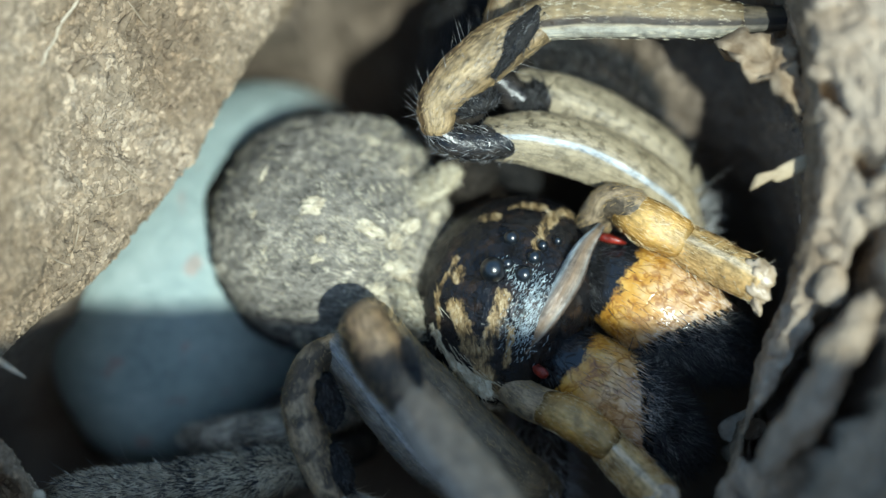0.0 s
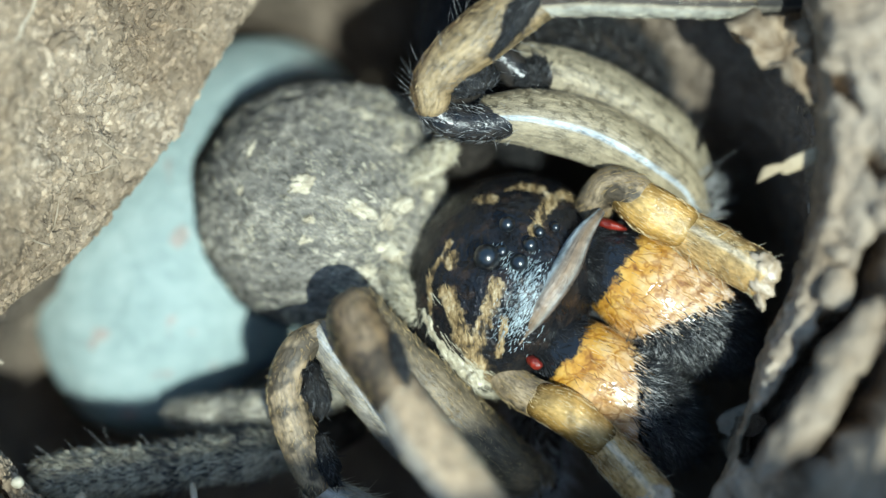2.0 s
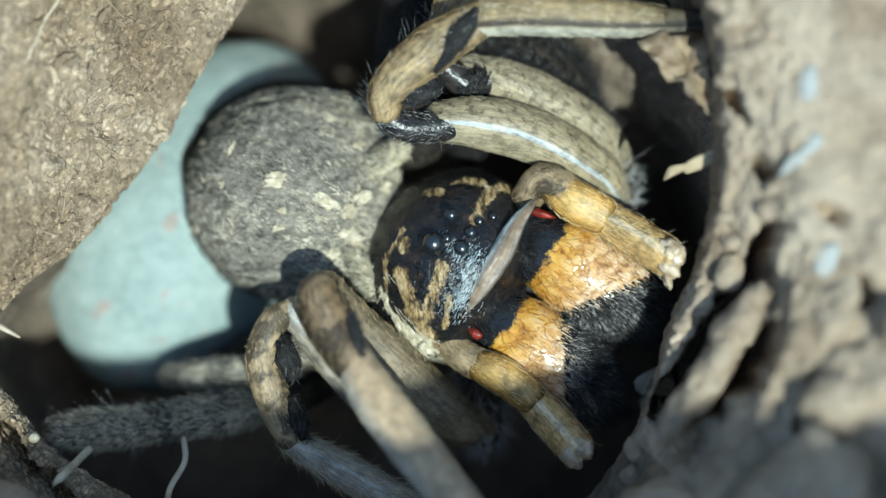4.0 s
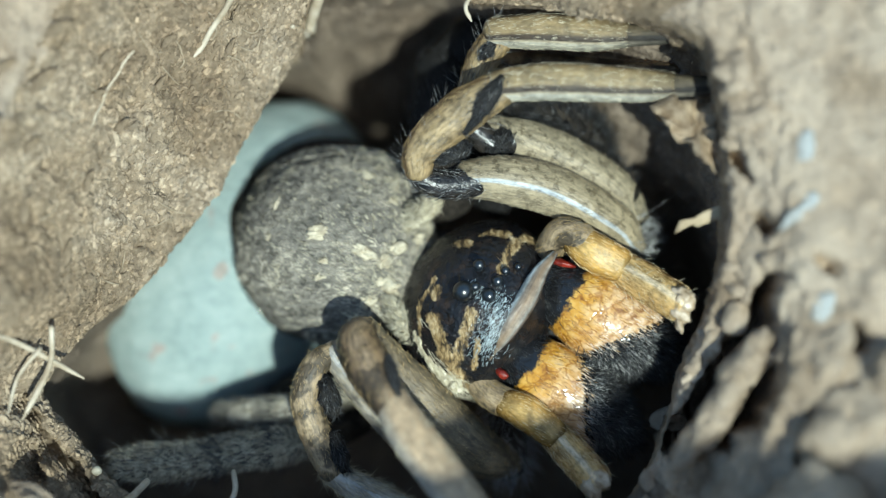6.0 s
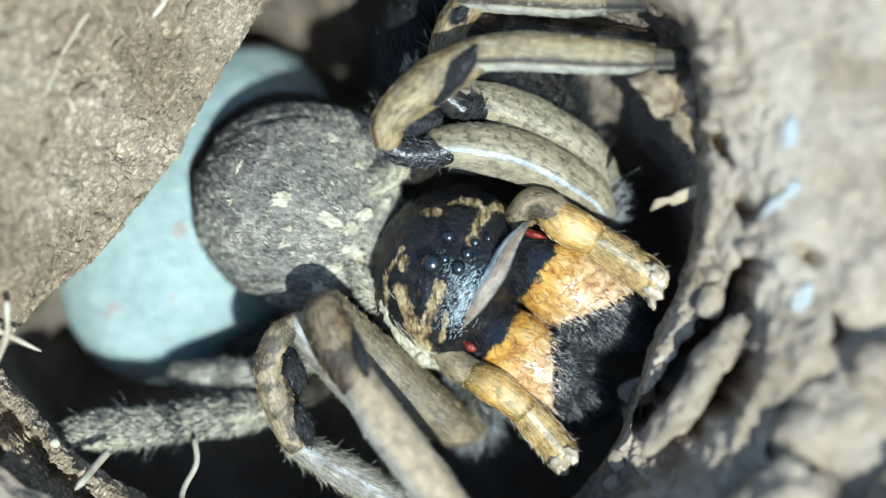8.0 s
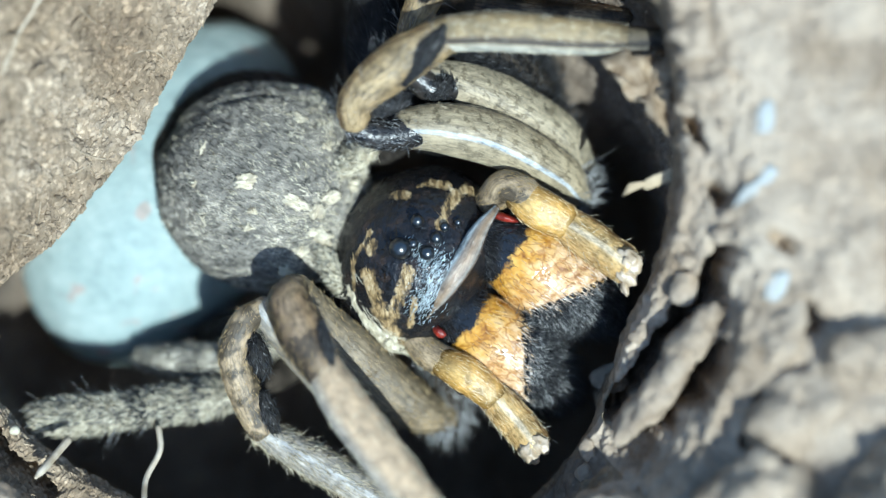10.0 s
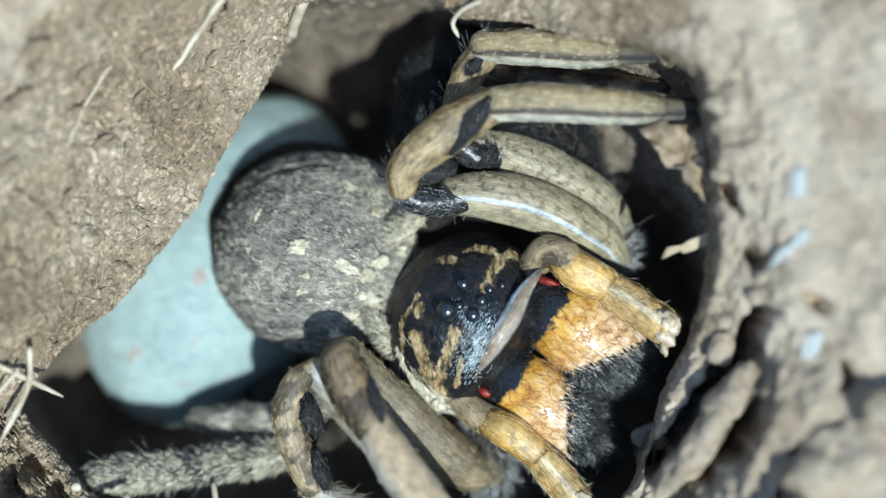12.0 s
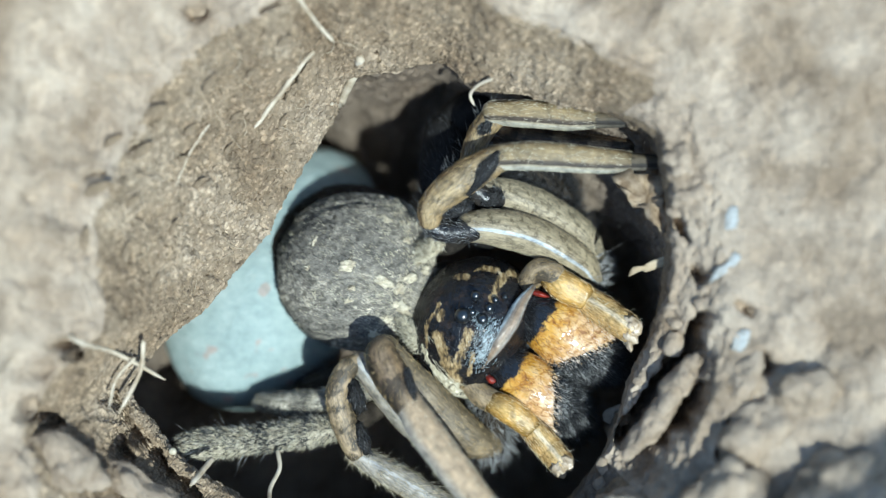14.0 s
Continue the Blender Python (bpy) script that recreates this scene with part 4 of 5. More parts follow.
palp = limb("pedipalp", [
    ("base", [(8.0, 0.2, -11.0, 0.85), (9.0, 1.35, -9.6, 0.95), (10.2, 0.95, -8.9, 0.95)], BROWN_LIMB, 1.0),
    ("middle", [(9.8, 0.9, -9.2, 0.85), (10.8, 0.25, -9.0, 1.05), (12.3, -0.6, -9.2, 0.95)], PALP, 1.1, 0.85),
    ("tip", [(11.9, -0.4, -9.4, 0.8), (13.0, -1.1, -9.2, 0.98), (14.4, -2.05, -8.7, 1.02), (15.4, -2.8, -8.1, 0.98), (16.0, -3.25, -7.7, 0.86)], PALP_TIP, 1.12, 1.2, 0.15),
], "golden feeler beside the jaws", PALP_HAIR)
for row in ((15.85, -2.7, -7.35, 0.75, 0.6, -40), (15.65, -3.4, -7.5, 0.75, 0.5, -55), (15.6, -4.1, -7.75, 0.6, 0.24, -75)):
    part("tip_lobe", blob(row[:3], (row[3], row[4], 0.4), row[5], 16, 22, 0.4, 1.8), PALP_END, palp, "pale frayed end of the feeler")
palp = limb("pedipalp", [
    ("base", [(3.8, -7.2, -11.0, 0.85), (4.8, -8.15, -10.2, 0.9), (6.0, -8.75, -9.5, 0.9)], BROWN_LIMB, 1.0),
    ("middle", [(5.6, -8.6, -9.6, 0.8), (6.8, -9.2, -9.1, 0.95), (8.3, -10.4, -9.2, 0.82)], PALP, 1.1, 0.85),
    ("tip", [(8.0, -10.1, -9.5, 0.75), (8.9, -11.1, -9.3, 0.92), (9.8, -12.1, -9.1, 0.94), (10.4, -12.8, -8.7, 0.92), (10.8, -13.3, -8.4, 0.86)], PALP_TIP, 1.12, 1.2, 0.15),
], "golden feeler beside the jaws", PALP_HAIR)
for row in ((10.95, -13.0, -7.95, 0.65, 0.5, -40), (10.4, -13.5, -8.0, 0.7, 0.5, -55)):
    part("tip_lobe", blob(row[:3], (row[3], row[4], 0.4), row[5], 16, 22, 0.4, 1.8), PALP_END, palp, "pale frayed end of the feeler")

# legs folded on the far side
limb("leg", [
    ("femur", [(13.4, 1.0, -13.2, 1.0), (12.0, 2.2, -11.6, 1.35), (8.6, 4.0, -10.2, 1.55), (5.6, 4.65, -9.3, 1.45), (3.4, 4.7, -8.9, 1.1)], FEMUR, 1.0, 1.35, 0.6),
    ("knee", [(4.2, 4.5, -8.8, 0.85), (2.4, 4.3, -8.3, 0.85), (1.2, 4.5, -7.9, 0.8), (0.6, 5.2, -7.5, 0.7)], KNEE, 1.0),
    ("patella", [(0.7, 5.0, -7.4, 0.75), (0.9, 6.1, -7.0, 0.95), (2.3, 7.5, -6.7, 1.15), (3.9, 8.6, -6.4, 1.15), (5.7, 9.6, -6.1, 0.95)], PATELLA, 1.1, 0.85),
    ("tibia", [(5.5, 9.7, -6.0, 0.9), (8.5, 9.8, -5.8, 1.05), (13.0, 9.5, -5.8, 0.95), (15.2, 9.4, -5.9, 0.76)], TIBIA, 1.05, 0.85),
    ("metatarsus", [(14.6, 9.4, -5.9, 0.72), (17.0, 9.35, -5.9, 0.6), (19.3, 9.3, -6.0, 0.34)], DUSKY, 1.0),
# The patella's bristles are ash instead of black, to look lit.
], "folded leg with grey femur and dark-striped shin", [fine("femur", PALE_FUR, 1800, 0.3, 0.05, 0.03), fine("tibia", CREAM, 700, 0.4, 0.1), fine("patella", GOLD_HAIR, 900, 0.4, 0.1), (90, 1.2, 0.024, ASH_HAIR, 1.2, "patella"), fine("knee", ASH_HAIR, 260, 0.7, 0.12, 0.04), fine("knee", BLACK_HAIR, 500, 0.6, 0.2, 0.05)])
limb("leg", [
    ("femur", [(13.6, 2.4, -14.2, 1.0), (12.4, 4.2, -12.8, 1.3), (9.4, 6.0, -11.6, 1.5), (7.0, 7.0, -10.8, 1.4), (5.5, 7.6, -10.4, 1.0)], FEMUR_PALE, 1.0, 1.35, 1.2),
    ("knee", [(6.4, 7.2, -10.4, 0.9), (5.0, 6.9, -10.0, 0.85), (3.4, 8.2, -9.4, 0.8)], KNEE, 1.0),
    ("patella", [(3.5, 8.6, -9.8, 0.6), (3.9, 10.2, -9.3, 0.75), (4.6, 11.8, -8.7, 0.85), (5.7, 13.1, -8.1, 0.85)], PATELLA, 1.1, 0.85),
    ("tibia", [(5.3, 13.2, -8.0, 0.85), (8.0, 13.1, -7.6, 1.0), (11.0, 12.8, -7.3, 0.95), (12.8, 12.7, -7.2, 0.74)], TIBIA, 1.05, 0.85),
    ("metatarsus", [(12.2, 12.7, -7.2, 0.7), (14.6, 12.6, -7.1, 0.6), (16.3, 12.5, -7.0, 0.34)], DUSKY, 1.0),
# Ash bristles on this patella too, in place of lit black ones.
], "folded leg with grey femur and dark-striped shin", [fine("femur", PALE_FUR, 1800, 0.3, 0.05, 0.03), fine("tibia", CREAM, 700, 0.4, 0.1), fine("patella", GOLD_HAIR, 700, 0.4, 0.1), (110, 1.4, 0.024, ASH_HAIR, 1.2, "patella")])
far_femur = tube([(13.6, 2.4, -14.2, 1.0), (12.4, 4.2, -12.8, 1.3), (9.4, 6.0, -11.6, 1.5), (7.0, 7.0, -10.8, 1.4)], 8, 28, 1.0, 0.05)
part("hair_fringe", hairs(far_femur, 2600, 1.2, 0.05, (0.55, 0.8, 0.35), 0.18, 0.5, lambda p, n: n[1] > 0.6 and -0.5 < n[2] < 0.25), BLACK_HAIR, spider, "black bristles along the thigh", kind="stuff")
# Dark filler added to stop light passing between patella and knee.
part("knee_filler", blob((2.1, 6.3, -8.3), (1.5, 1.1, 0.8), 30, 16, 24, 0.08, 1.5), DARK_LIMB, spider, "dark filler added to block light through the bend of the knee")


def dark_patch(name, geo, way, label, count=500):
    """A flat black patch on a leg, its edge broken up by short black hair."""
    p = part(name, geo, BLACK_SKIN, spider, label)
    part("hair", hairs(geo, count, 0.55, 0.06, way, 0.45, 0.25), BLACK_HAIR, p, kind="stuff")


dark_patch("dark_streak", tube([(3.4, 7.05, -5.95, 0.14), (4.1, 7.95, -5.55, 0.24), (4.85, 8.85, -5.3, 0.27), (5.85, 9.95, -5.2, 0.16)], 6, 18, 2.3), (-0.6, -0.75, 0), "black streak along the folded leg", 260)
dark_patch("joint_patch", blob((2.55, 6.0, -6.95), (1.15, 0.62, 0.5), 14, 20, 28, 0.3, 2.2), (-0.3, 0.9, 0), "black hair patch at the knee")
dark_patch("joint_patch", blob((5.4, 6.95, -9.6), (0.9, 0.65, 0.5), 35, 20, 28, 0.3, 2.2), (-0.3, 0.9, 0), "black hair patch at the knee")
dark_patch("joint_patch", blob((5.0, 12.2, -7.75), (0.75, 0.4, 0.35), 50, 16, 22, 0.3, 2.2), (-0.5, -0.8, 0), "black hair patch at the knee", 250)
# Second added filler, closing the light gap below the other knee.
part("knee_filler", blob((4.5, 8.5, -10.8), (1.3, 1.0, 0.9), 40, 16, 24, 0.1, 1.5), DARK_LIMB, spider, "dark filler added to block light through the bend of the knee")
# Unseen dark mass added to keep the sun off the wall behind.
part("gap_filler", blob((2.2, 4.1, -13.4), (1.9, 1.4, 1.5), 30, 18, 24, 0.1), DARK_LIMB, spider, "dark mass added beside the head shield to block light")
limb("leg", [
    ("femur", [(11.8, 6.2, -15.6, 0.8), (10.8, 7.6, -13.8, 1.1), (8.8, 8.9, -12.6, 1.2), (6.4, 9.4, -12.4, 1.0)], DARK_LIMB, 1.0),
    ("patella", [(6.2, 9.2, -13.6, 0.9), (4.6, 10.6, -12.6, 0.9), (5.2, 12.4, -12.0, 0.8)], DARK_LIMB, 1.0),
    ("tibia", [(5.2, 12.2, -12.0, 0.8), (8.6, 11.6, -10.6, 0.8), (12.6, 11.0, -9.6, 0.7), (15.8, 10.8, -9.0, 0.5)], BROWN_KNEE, 1.0),
], "dark bristly leg behind the folded pair", [(2600, 1.5, 0.045, BLACK_HAIR, 0.9, "femur"), (140, 1.3, 0.04, ASH_HAIR, 0.9, "femur"), fine("tibia", BROWN_HAIR, 500)])

# Hind leg, thickened and blackened so that it shades the back wall.
limb("leg", [
    ("femur", [(5.2, 3.8, -15.0, 1.0), (3.4, 5.8, -13.2, 1.5), (1.9, 8.4, -13.0, 1.9), (1.9, 12.2, -14.0, 1.7)], BLACK_SKIN, 1.0),
    ("tibia", [(2.0, 12.2, -14.2, 1.6), (4.4, 14.0, -14.6, 1.7), (8.0, 13.2, -15.4, 0.9), (11.0, 12.8, -16.2, 0.7)], BLACK_SKIN, 1.0),
], "dark hind leg drawn up beside the abdomen", [(500, 0.9, 0.035, BLACK_HAIR, 0.7, "femur"), (22, 2.0, 0.03, BLACK_HAIR, 1.0, "femur"), (16, 1.8, 0.03, BLACK_HAIR, 1.0, "tibia")])

# legs on the near side
limb("leg", [
    ("femur", [(5.6, -12.2, -13.4, 1.0), (3.9, -11.5, -12.0, 1.4), (1.0, -8.8, -10.6, 1.55), (-1.4, -6.1, -9.0, 1.25), (-2.6, -4.2, -7.6, 0.9)], OLIVE_FEMUR, 1.0),
    ("patella", [(-2.7, -4.3, -7.0, 0.95), (-2.8, -5.0, -6.2, 1.25), (-2.0, -6.6, -5.5, 1.35), (-0.9, -8.4, -4.8, 1.05)], BROWN_KNEE, 1.0),
    ("tibia", [(-0.9, -8.2, -4.8, 0.95), (0.5, -10.4, -4.2, 1.2), (3.0, -13.6, -3.4, 1.15), (5.2, -16.4, -2.8, 1.0)], TAN, 1.05),
    ("metatarsus", [(5.0, -16.2, -2.8, 0.9), (7.2, -19.0, -2.6, 0.75), (8.8, -21.2, -3.0, 0.5)], BROWN_LIMB, 1.0),
], "bent leg with olive femur and tan shin", [fine("femur", GOLD_HAIR, 1800, 0.4, 0.2), fine("tibia", CREAM, 900, 0.4), fine("patella", GOLD_HAIR, 600, 0.4)])
limb("leg", [
    ("femur", [(1.6, -12.4, -14.4, 0.9), (-0.6, -10.4, -12.0, 1.1), (-2.8, -7.6, -10.0, 1.1), (-4.6, -5.4, -8.8, 0.75)], SILVER_FEMUR, 1.0),
    ("patella", [(-4.5, -5.3, -8.8, 0.6), (-5.6, -6.2, -8.6, 0.8), (-6.2, -8.0, -8.8, 0.9), (-5.6, -10.4, -9.2, 0.95), (-4.8, -12.4, -9.6, 0.8)], BROWN_LIMB, 1.0),
    ("tibia", [(-5.0, -12.4, -9.8, 0.7), (-2.6, -13.8, -9.6, 0.95), (0.6, -15.6, -9.2, 0.95), (3.4, -17.4, -9.0, 0.8)], SILVER_FEMUR, 1.0),
    ("metatarsus", [(3.2, -17.2, -9.0, 0.75), (5.6, -18.6, -9.0, 0.6), (7.6, -19.4, -9.2, 0.4)], BROWN_LIMB, 1.0),
], "bent leg with silvery femur and brown knee", [fine("femur", PALE_FUR, 1200, 0.4, 0.12), fine("tibia", PALE_FUR, 1700, 0.6, 0.25), fine("tibia", CREAM, 350, 0.9, 0.5), fine("patella", GOLD_HAIR, 700, 0.35, 0.15)])
dark_patch("dark_streak", tube([(-0.9, -5.7, -4.55, 0.1), (-0.75, -6.8, -4.3, 0.24), (-0.35, -8.2, -4.05, 0.12)], 6, 14, 1.6), (0.3, -0.9, 0), "black streak along the bent leg", 220)
# Black patch painted for the shaded hollow between patella and thigh.
dark_patch("dark_streak", blob((-4.75, -8.0, -8.25), (1.2, 0.62, 0.5), -72, 18, 26, 0.35, 1.8), (0.1, -0.95, 0), "black streak along the bent leg", 200)
dark_patch("joint_patch", blob((-4.35, -11.2, -8.9), (1.25, 0.5, 0.5), -72, 18, 26, 0.35, 2.0), (0.1, -0.95, 0), "black hair patch at the knee", 220)
limb("leg", [
    ("metatarsus", [(-6.9, -10.75, -12.9, 0.9), (-8.0, -10.95, -12.5, 1.02), (-9.6, -11.2, -12.2, 1.05), (-12.0, -11.5, -12.0, 0.95)], GREY_LIMB, 1.05),
    ("tarsus", [(-11.8, -11.5, -12.0, 0.9), (-14.6, -11.8, -11.8, 1.0), (-16.6, -11.9, -11.5, 0.98), (-17.9, -11.95, -11.2, 0.8)], GREY_LIMB, 1.05),
    ("tibia", [(-3.6, -9.6, -15.2, 0.9), (-5.2, -10.3, -14.0, 1.0), (-7.2, -10.8, -12.9, 0.85)], DARK_LIMB, 1.0),
], "hairy grey leg stretched towards the wall", [fine("metatarsus", GREY_HAIR, 1800, 0.55, 0.2, 0.06), fine("tarsus", GREY_HAIR, 1800, 0.55, 0.2, 0.06), fine("tarsus", CREAM, 2600, 0.65, 0.2, 0.09), fine("metatarsus", CREAM, 2300, 0.65, 0.25, 0.09), (170, 1.5, 0.03, BLACK_HAIR, 1.3, "metatarsus"), (60, 1.7, 0.03, ASH_HAIR, 1.2, "tarsus"), fine("tarsus", BLACK_HAIR, 500, 0.7, 0.2, 0.07), fine("metatarsus", BLACK_HAIR, 700, 0.7, 0.2, 0.07)])
for x, y, z, r, wide in ((-11.9, -11.5, -12.0, 1.0, 0.5), (-8.9, -11.1, -12.3, 1.04, 0.35), (-6.4, -10.7, -13.1, 1.0, 0.45)):
    ring = tube([(x + wide, y, z, r), (x, y, z, r + 0.03), (x - wide, y, z, r)], 4, 28, 1.05, 0, False)
    part("dark_ring", hairs(ring, 420, 0.55, 0.07, (-1, 0, 0), 0.3, 0.15), BLACK_HAIR, spider, "ring of black hair round the grey leg", kind="stuff")
limb("leg", [
    ("tibia", [(-4.0, -7.6, -13.8, 0.9), (-7.4, -8.8, -13.6, 0.95), (-10.4, -9.0, -14.2, 0.9), (-12.6, -9.0, -15.4, 0.6)], GREY_LIMB, 1.0),
], "hairy grey hind leg beside the egg sac", [fine("tibia", GREY_HAIR, 1500, 0.6, 0.4, 0.05), fine("tibia", CREAM, 700, 0.6, 0.4, 0.05)])
# Dark tube added over the lit floor, in place of the shade there.
limb("leg", [
    ("femur", [(-0.6, -5.0, -15.4, 1.2), (-4.4, -6.6, -16.4, 1.2), (-7.6, -7.5, -17.6, 1.0), (-9.6, -8.0, -18.8, 0.6)], DARK_LIMB, 1.0),
], "dark tube standing in for the shade between abdomen and egg sac", [(700, 1.2, 0.045, BLACK_HAIR, 0.6, "femur")])
limb("leg", [
    ("coxa", [(5.0, -4.0, -15.5, 1.4), (5.6, -8.0, -14.6, 1.4), (5.6, -12.4, -13.6, 1.1)], DARK_LIMB, 1.0),
], "dark leg base beside the jaws", [(1400, 1.5, 0.05, ASH_HAIR, 0.9, "coxa"), (24, 3.0, 0.03, ASH_HAIR, 1.0, "coxa")])
limb("leg", [
    ("coxa", [(8.0, -1.6, -15.5, 1.4), (11.2, 0.0, -14.4, 1.4), (13.6, 1.4, -13.4, 1.1)], DARK_LIMB, 1.0),
], "dark leg base beside the jaws", [(1400, 1.5, 0.05, ASH_HAIR, 0.9, "coxa"), (24, 3.0, 0.03, ASH_HAIR, 1.0, "coxa")])

# ---- soil pieces ----
for n, (x, y, z, a, b, c, turn) in enumerate((
    (18.9, -6.4, -2.9, 2.8, 0.95, 1.2, 56), (16.5, -10.0, -3.8, 2.6, 0.95, 1.2, 56), (22.4, -6.4, -1.2, 2.6, 1.3, 1.6, 50), (23.6, -10.4, -0.4, 3.4, 2.0, 1.6, 60),
    (21.0, -14.4, 0.8, 3.2, 2.3, 2.0, 45), (26.8, -7.2, 0.8, 2.4, 1.7, 1.3, 10), (14.2, -16.4, -3.4, 3.0, 2.0, 2.0, 30), (29.0, -13.6, 2.2, 3.4, 2.4, 2.2, 25),
    (-19.8, -14.9, -4.6, 3.0, 1.4, 1.6, 140), (-24.6, -12.4, -1.6, 2.8, 1.6, 1.4, 140))):
    single("soil_clod", clod_shape((x, y, z), (a, b, c), turn, n * 3.7 + 1, 0.5, 30, 40), CLOD, (x, y, z - c * 0.8), "crumbly dry brown clod of soil on the burrow's rim", "soil clod", "clods round the burrow mouth")


def grains():
    """Loose grit pressed into the burrow's sloping wall and mouth."""
    verts = np.array(GROUND[0])
    faces = np.array([f for f in GROUND[1][620 * 142:620 * 246]])
    q = verts[faces]
    nrm = np.cross(q[:, 2] - q[:, 0], q[:, 3] - q[:, 1])
    area = np.linalg.norm(nrm, axis=1)
    nrm /= area[:, None] + 1e-12
    if nrm[:, 2].mean() < 0:
        nrm = -nrm
    pick = rng.choice(len(q), 42000, p=area / area.sum())
    out, tri = [], []
    for n, i in enumerate(pick):
        c, up = q[i].mean(0), Vector(nrm[i])
        a = up.orthogonal().normalized()
        b = up.cross(a)
        w = math.degrees(math.atan2(c[1] - CENTRE.y, c[0] - CENTRE.x)) % 360
        if not 44 < w < 250:
            continue
        r = 0.07 + 0.17 * rng.random() ** 2.4
        turn = rng.random() * 6.28
        a = a * rng.uniform(1.0, 2.2)
        k = len(out)
        for j in range(5):
            w = turn + j * 1.257
            rr = r * rng.uniform(0.6, 1.4)
            out.append(tuple(Vector(c) + a * math.cos(w) * rr + b * math.sin(w) * rr - up * 0.05))
        for j in range(3):
            w = turn + j * 2.09
            rr = r * rng.uniform(0.35, 0.7)
            out.append(tuple(Vector(c) + a * math.cos(w) * rr + b * math.sin(w) * rr + up * r * rng.uniform(0.2, 0.7)))
        tri += [(k, k + 1, k + 5), (k + 1, k + 6, k + 5), (k + 1, k + 2, k + 6), (k + 2, k + 3, k + 6), (k + 3, k + 7, k + 6), (k + 3, k + 4, k + 7), (k + 4, k, k + 7), (k, k + 5, k + 7), (k + 5, k + 6, k + 7)]
    ob = single("soil_grains", (out, tri), GRAIN, (0, 0, 0), "loose brown and pale grit on the burrow wall", "soil grains", kind="stuff")
    ob.data.polygons.foreach_set("use_smooth", [False] * len(ob.data.polygons))


grains()


_GV = np.array(GROUND[0][620 * 100:620 * 300])


def lie(x, y):
    """The height of the burrow's mouth or wall under a place, above the throat."""
    d = (_GV[:, 0] - x) ** 2 + (_GV[:, 1] - y) ** 2
    near = np.argsort(d)[:6]
    return float(_GV[near, 2].max())


def laid(pts, lift):
    """Points of a fibre, laid on the wall where they would sink into it."""
    out = []
    for a in spline(np.array(pts, dtype=float), 3):
        d = math.hypot(a[0] - CENTRE.x, a[1] - CENTRE.y)
        inside = d < around(THROAT, 1, np.array(math.degrees(math.atan2(a[1] - CENTRE.y, a[0] - CENTRE.x))))
        out.append((a[0], a[1], a[2] if inside else max(a[2] if lift is None else -99, lie(a[0], a[1]) + (lift or 0.1))))
    return out


for n in range(46):
    w = -46 + n * 1.65 + rng.uniform(-2.5, 2.5)
    k = 0.16 + 0.55 * rng.random() ** 2
    if -1 < w < 15:
        k *= 0.55
    a = radians(w)
    r = float(around(THROAT, 1, np.array(w))) + 0.1 + 2.2 * rng.random() ** 1.5
    x, y = CENTRE.x + r * math.cos(a), CENTRE.y + r * math.sin(a)
    z = lie(x, y)
    single("soil_crumb", clod_shape((x, y, z + k * 0.1), (k * rng.uniform(1.0, 1.9), k, k * 0.7), rng.uniform(0, 180), n * 2.3 + 40, 0.75, 14, 18), CLOD, (x, y, z), "small dry crumb of soil on the burrow's edge", "soil crumb", "crumbs on the burrow edge")


def fibre(pts, r, label, material=FIBRE, name="root_fibre"):
    pts = laid(pts, 0.05 if "lying" in label else None)
    rows = [(*p, r) for p in pts]
    rows[-1] = (*pts[-1], r * 0.4)
    single(name, tube(rows, 3, 8), material, pts[0], label, "root fibre", "fibres in the burrow wall")


fibre([(-7.85, 17.3, -4.6), (-9.6, 15.0, -4.8), (-11.0, 13.4, -5.4), (-12.2, 11.9, -6.0)], 0.17, "pale dry root fibre lying on the burrow wall")
fibre([(-4.4, 16.9, -7.2), (-5.6, 15.2, -10.0), (-6.6, 13.8, -13.4)], 0.35, "thick pale root fibre hanging into the burrow")
fibre([(-24.4, -3.3, -2.6), (-21.4, -4.9, -4.2), (-18.8, -6.7, -6.6)], 0.16, "thin pale root fibre crossing another at the rim")
fibre([(-20.0, -3.8, -4.2), (-20.3, -6.0, -4.8), (-21.8, -9.0, -4.6)], 0.16, "thin pale root fibre crossing another at the rim")
fibre([(-20.6, -5.0, -4.0), (-22.0, -6.6, -4.4), (-22.4, -8.6, -4.0)], 0.10, "fine pale root fibre at the rim")
fibre([(5.2, 15.3, -4.4), (4.2, 14.9, -5.2), (3.7, 14.3, -6.0), (4.0, 13.6, -6.6)], 0.12, "curled pale root fibre hanging from the rim")
fibre([(-10.8, -12.4, -10.4), (-10.6, -13.6, -9.6), (-11.2, -15.0, -8.4), (-11.0, -16.4, -6.6)], 0.17, "wavy pale root fibre below the hairy leg")
fibre([(-15.6, -12.8, -8.6), (-16.2, -13.6, -7.4), (-16.8, -14.4, -6.0)], 0.22, "short pale root stub on the rim")
fibre([(-15.3, 11.9, -5.2), (-16.6, 10.0, -5.4), (-17.2, 8.6, -5.6), (-17.6, 7.4, -5.8)], 0.09, "fine root fibre lying on the burrow wall")
fibre([(-8.6, 20.6, -1.0), (-7.2, 18.8, -2.2), (-6.2, 17.8, -3.4)], 0.14, "dry root fibre at the top of the rim")


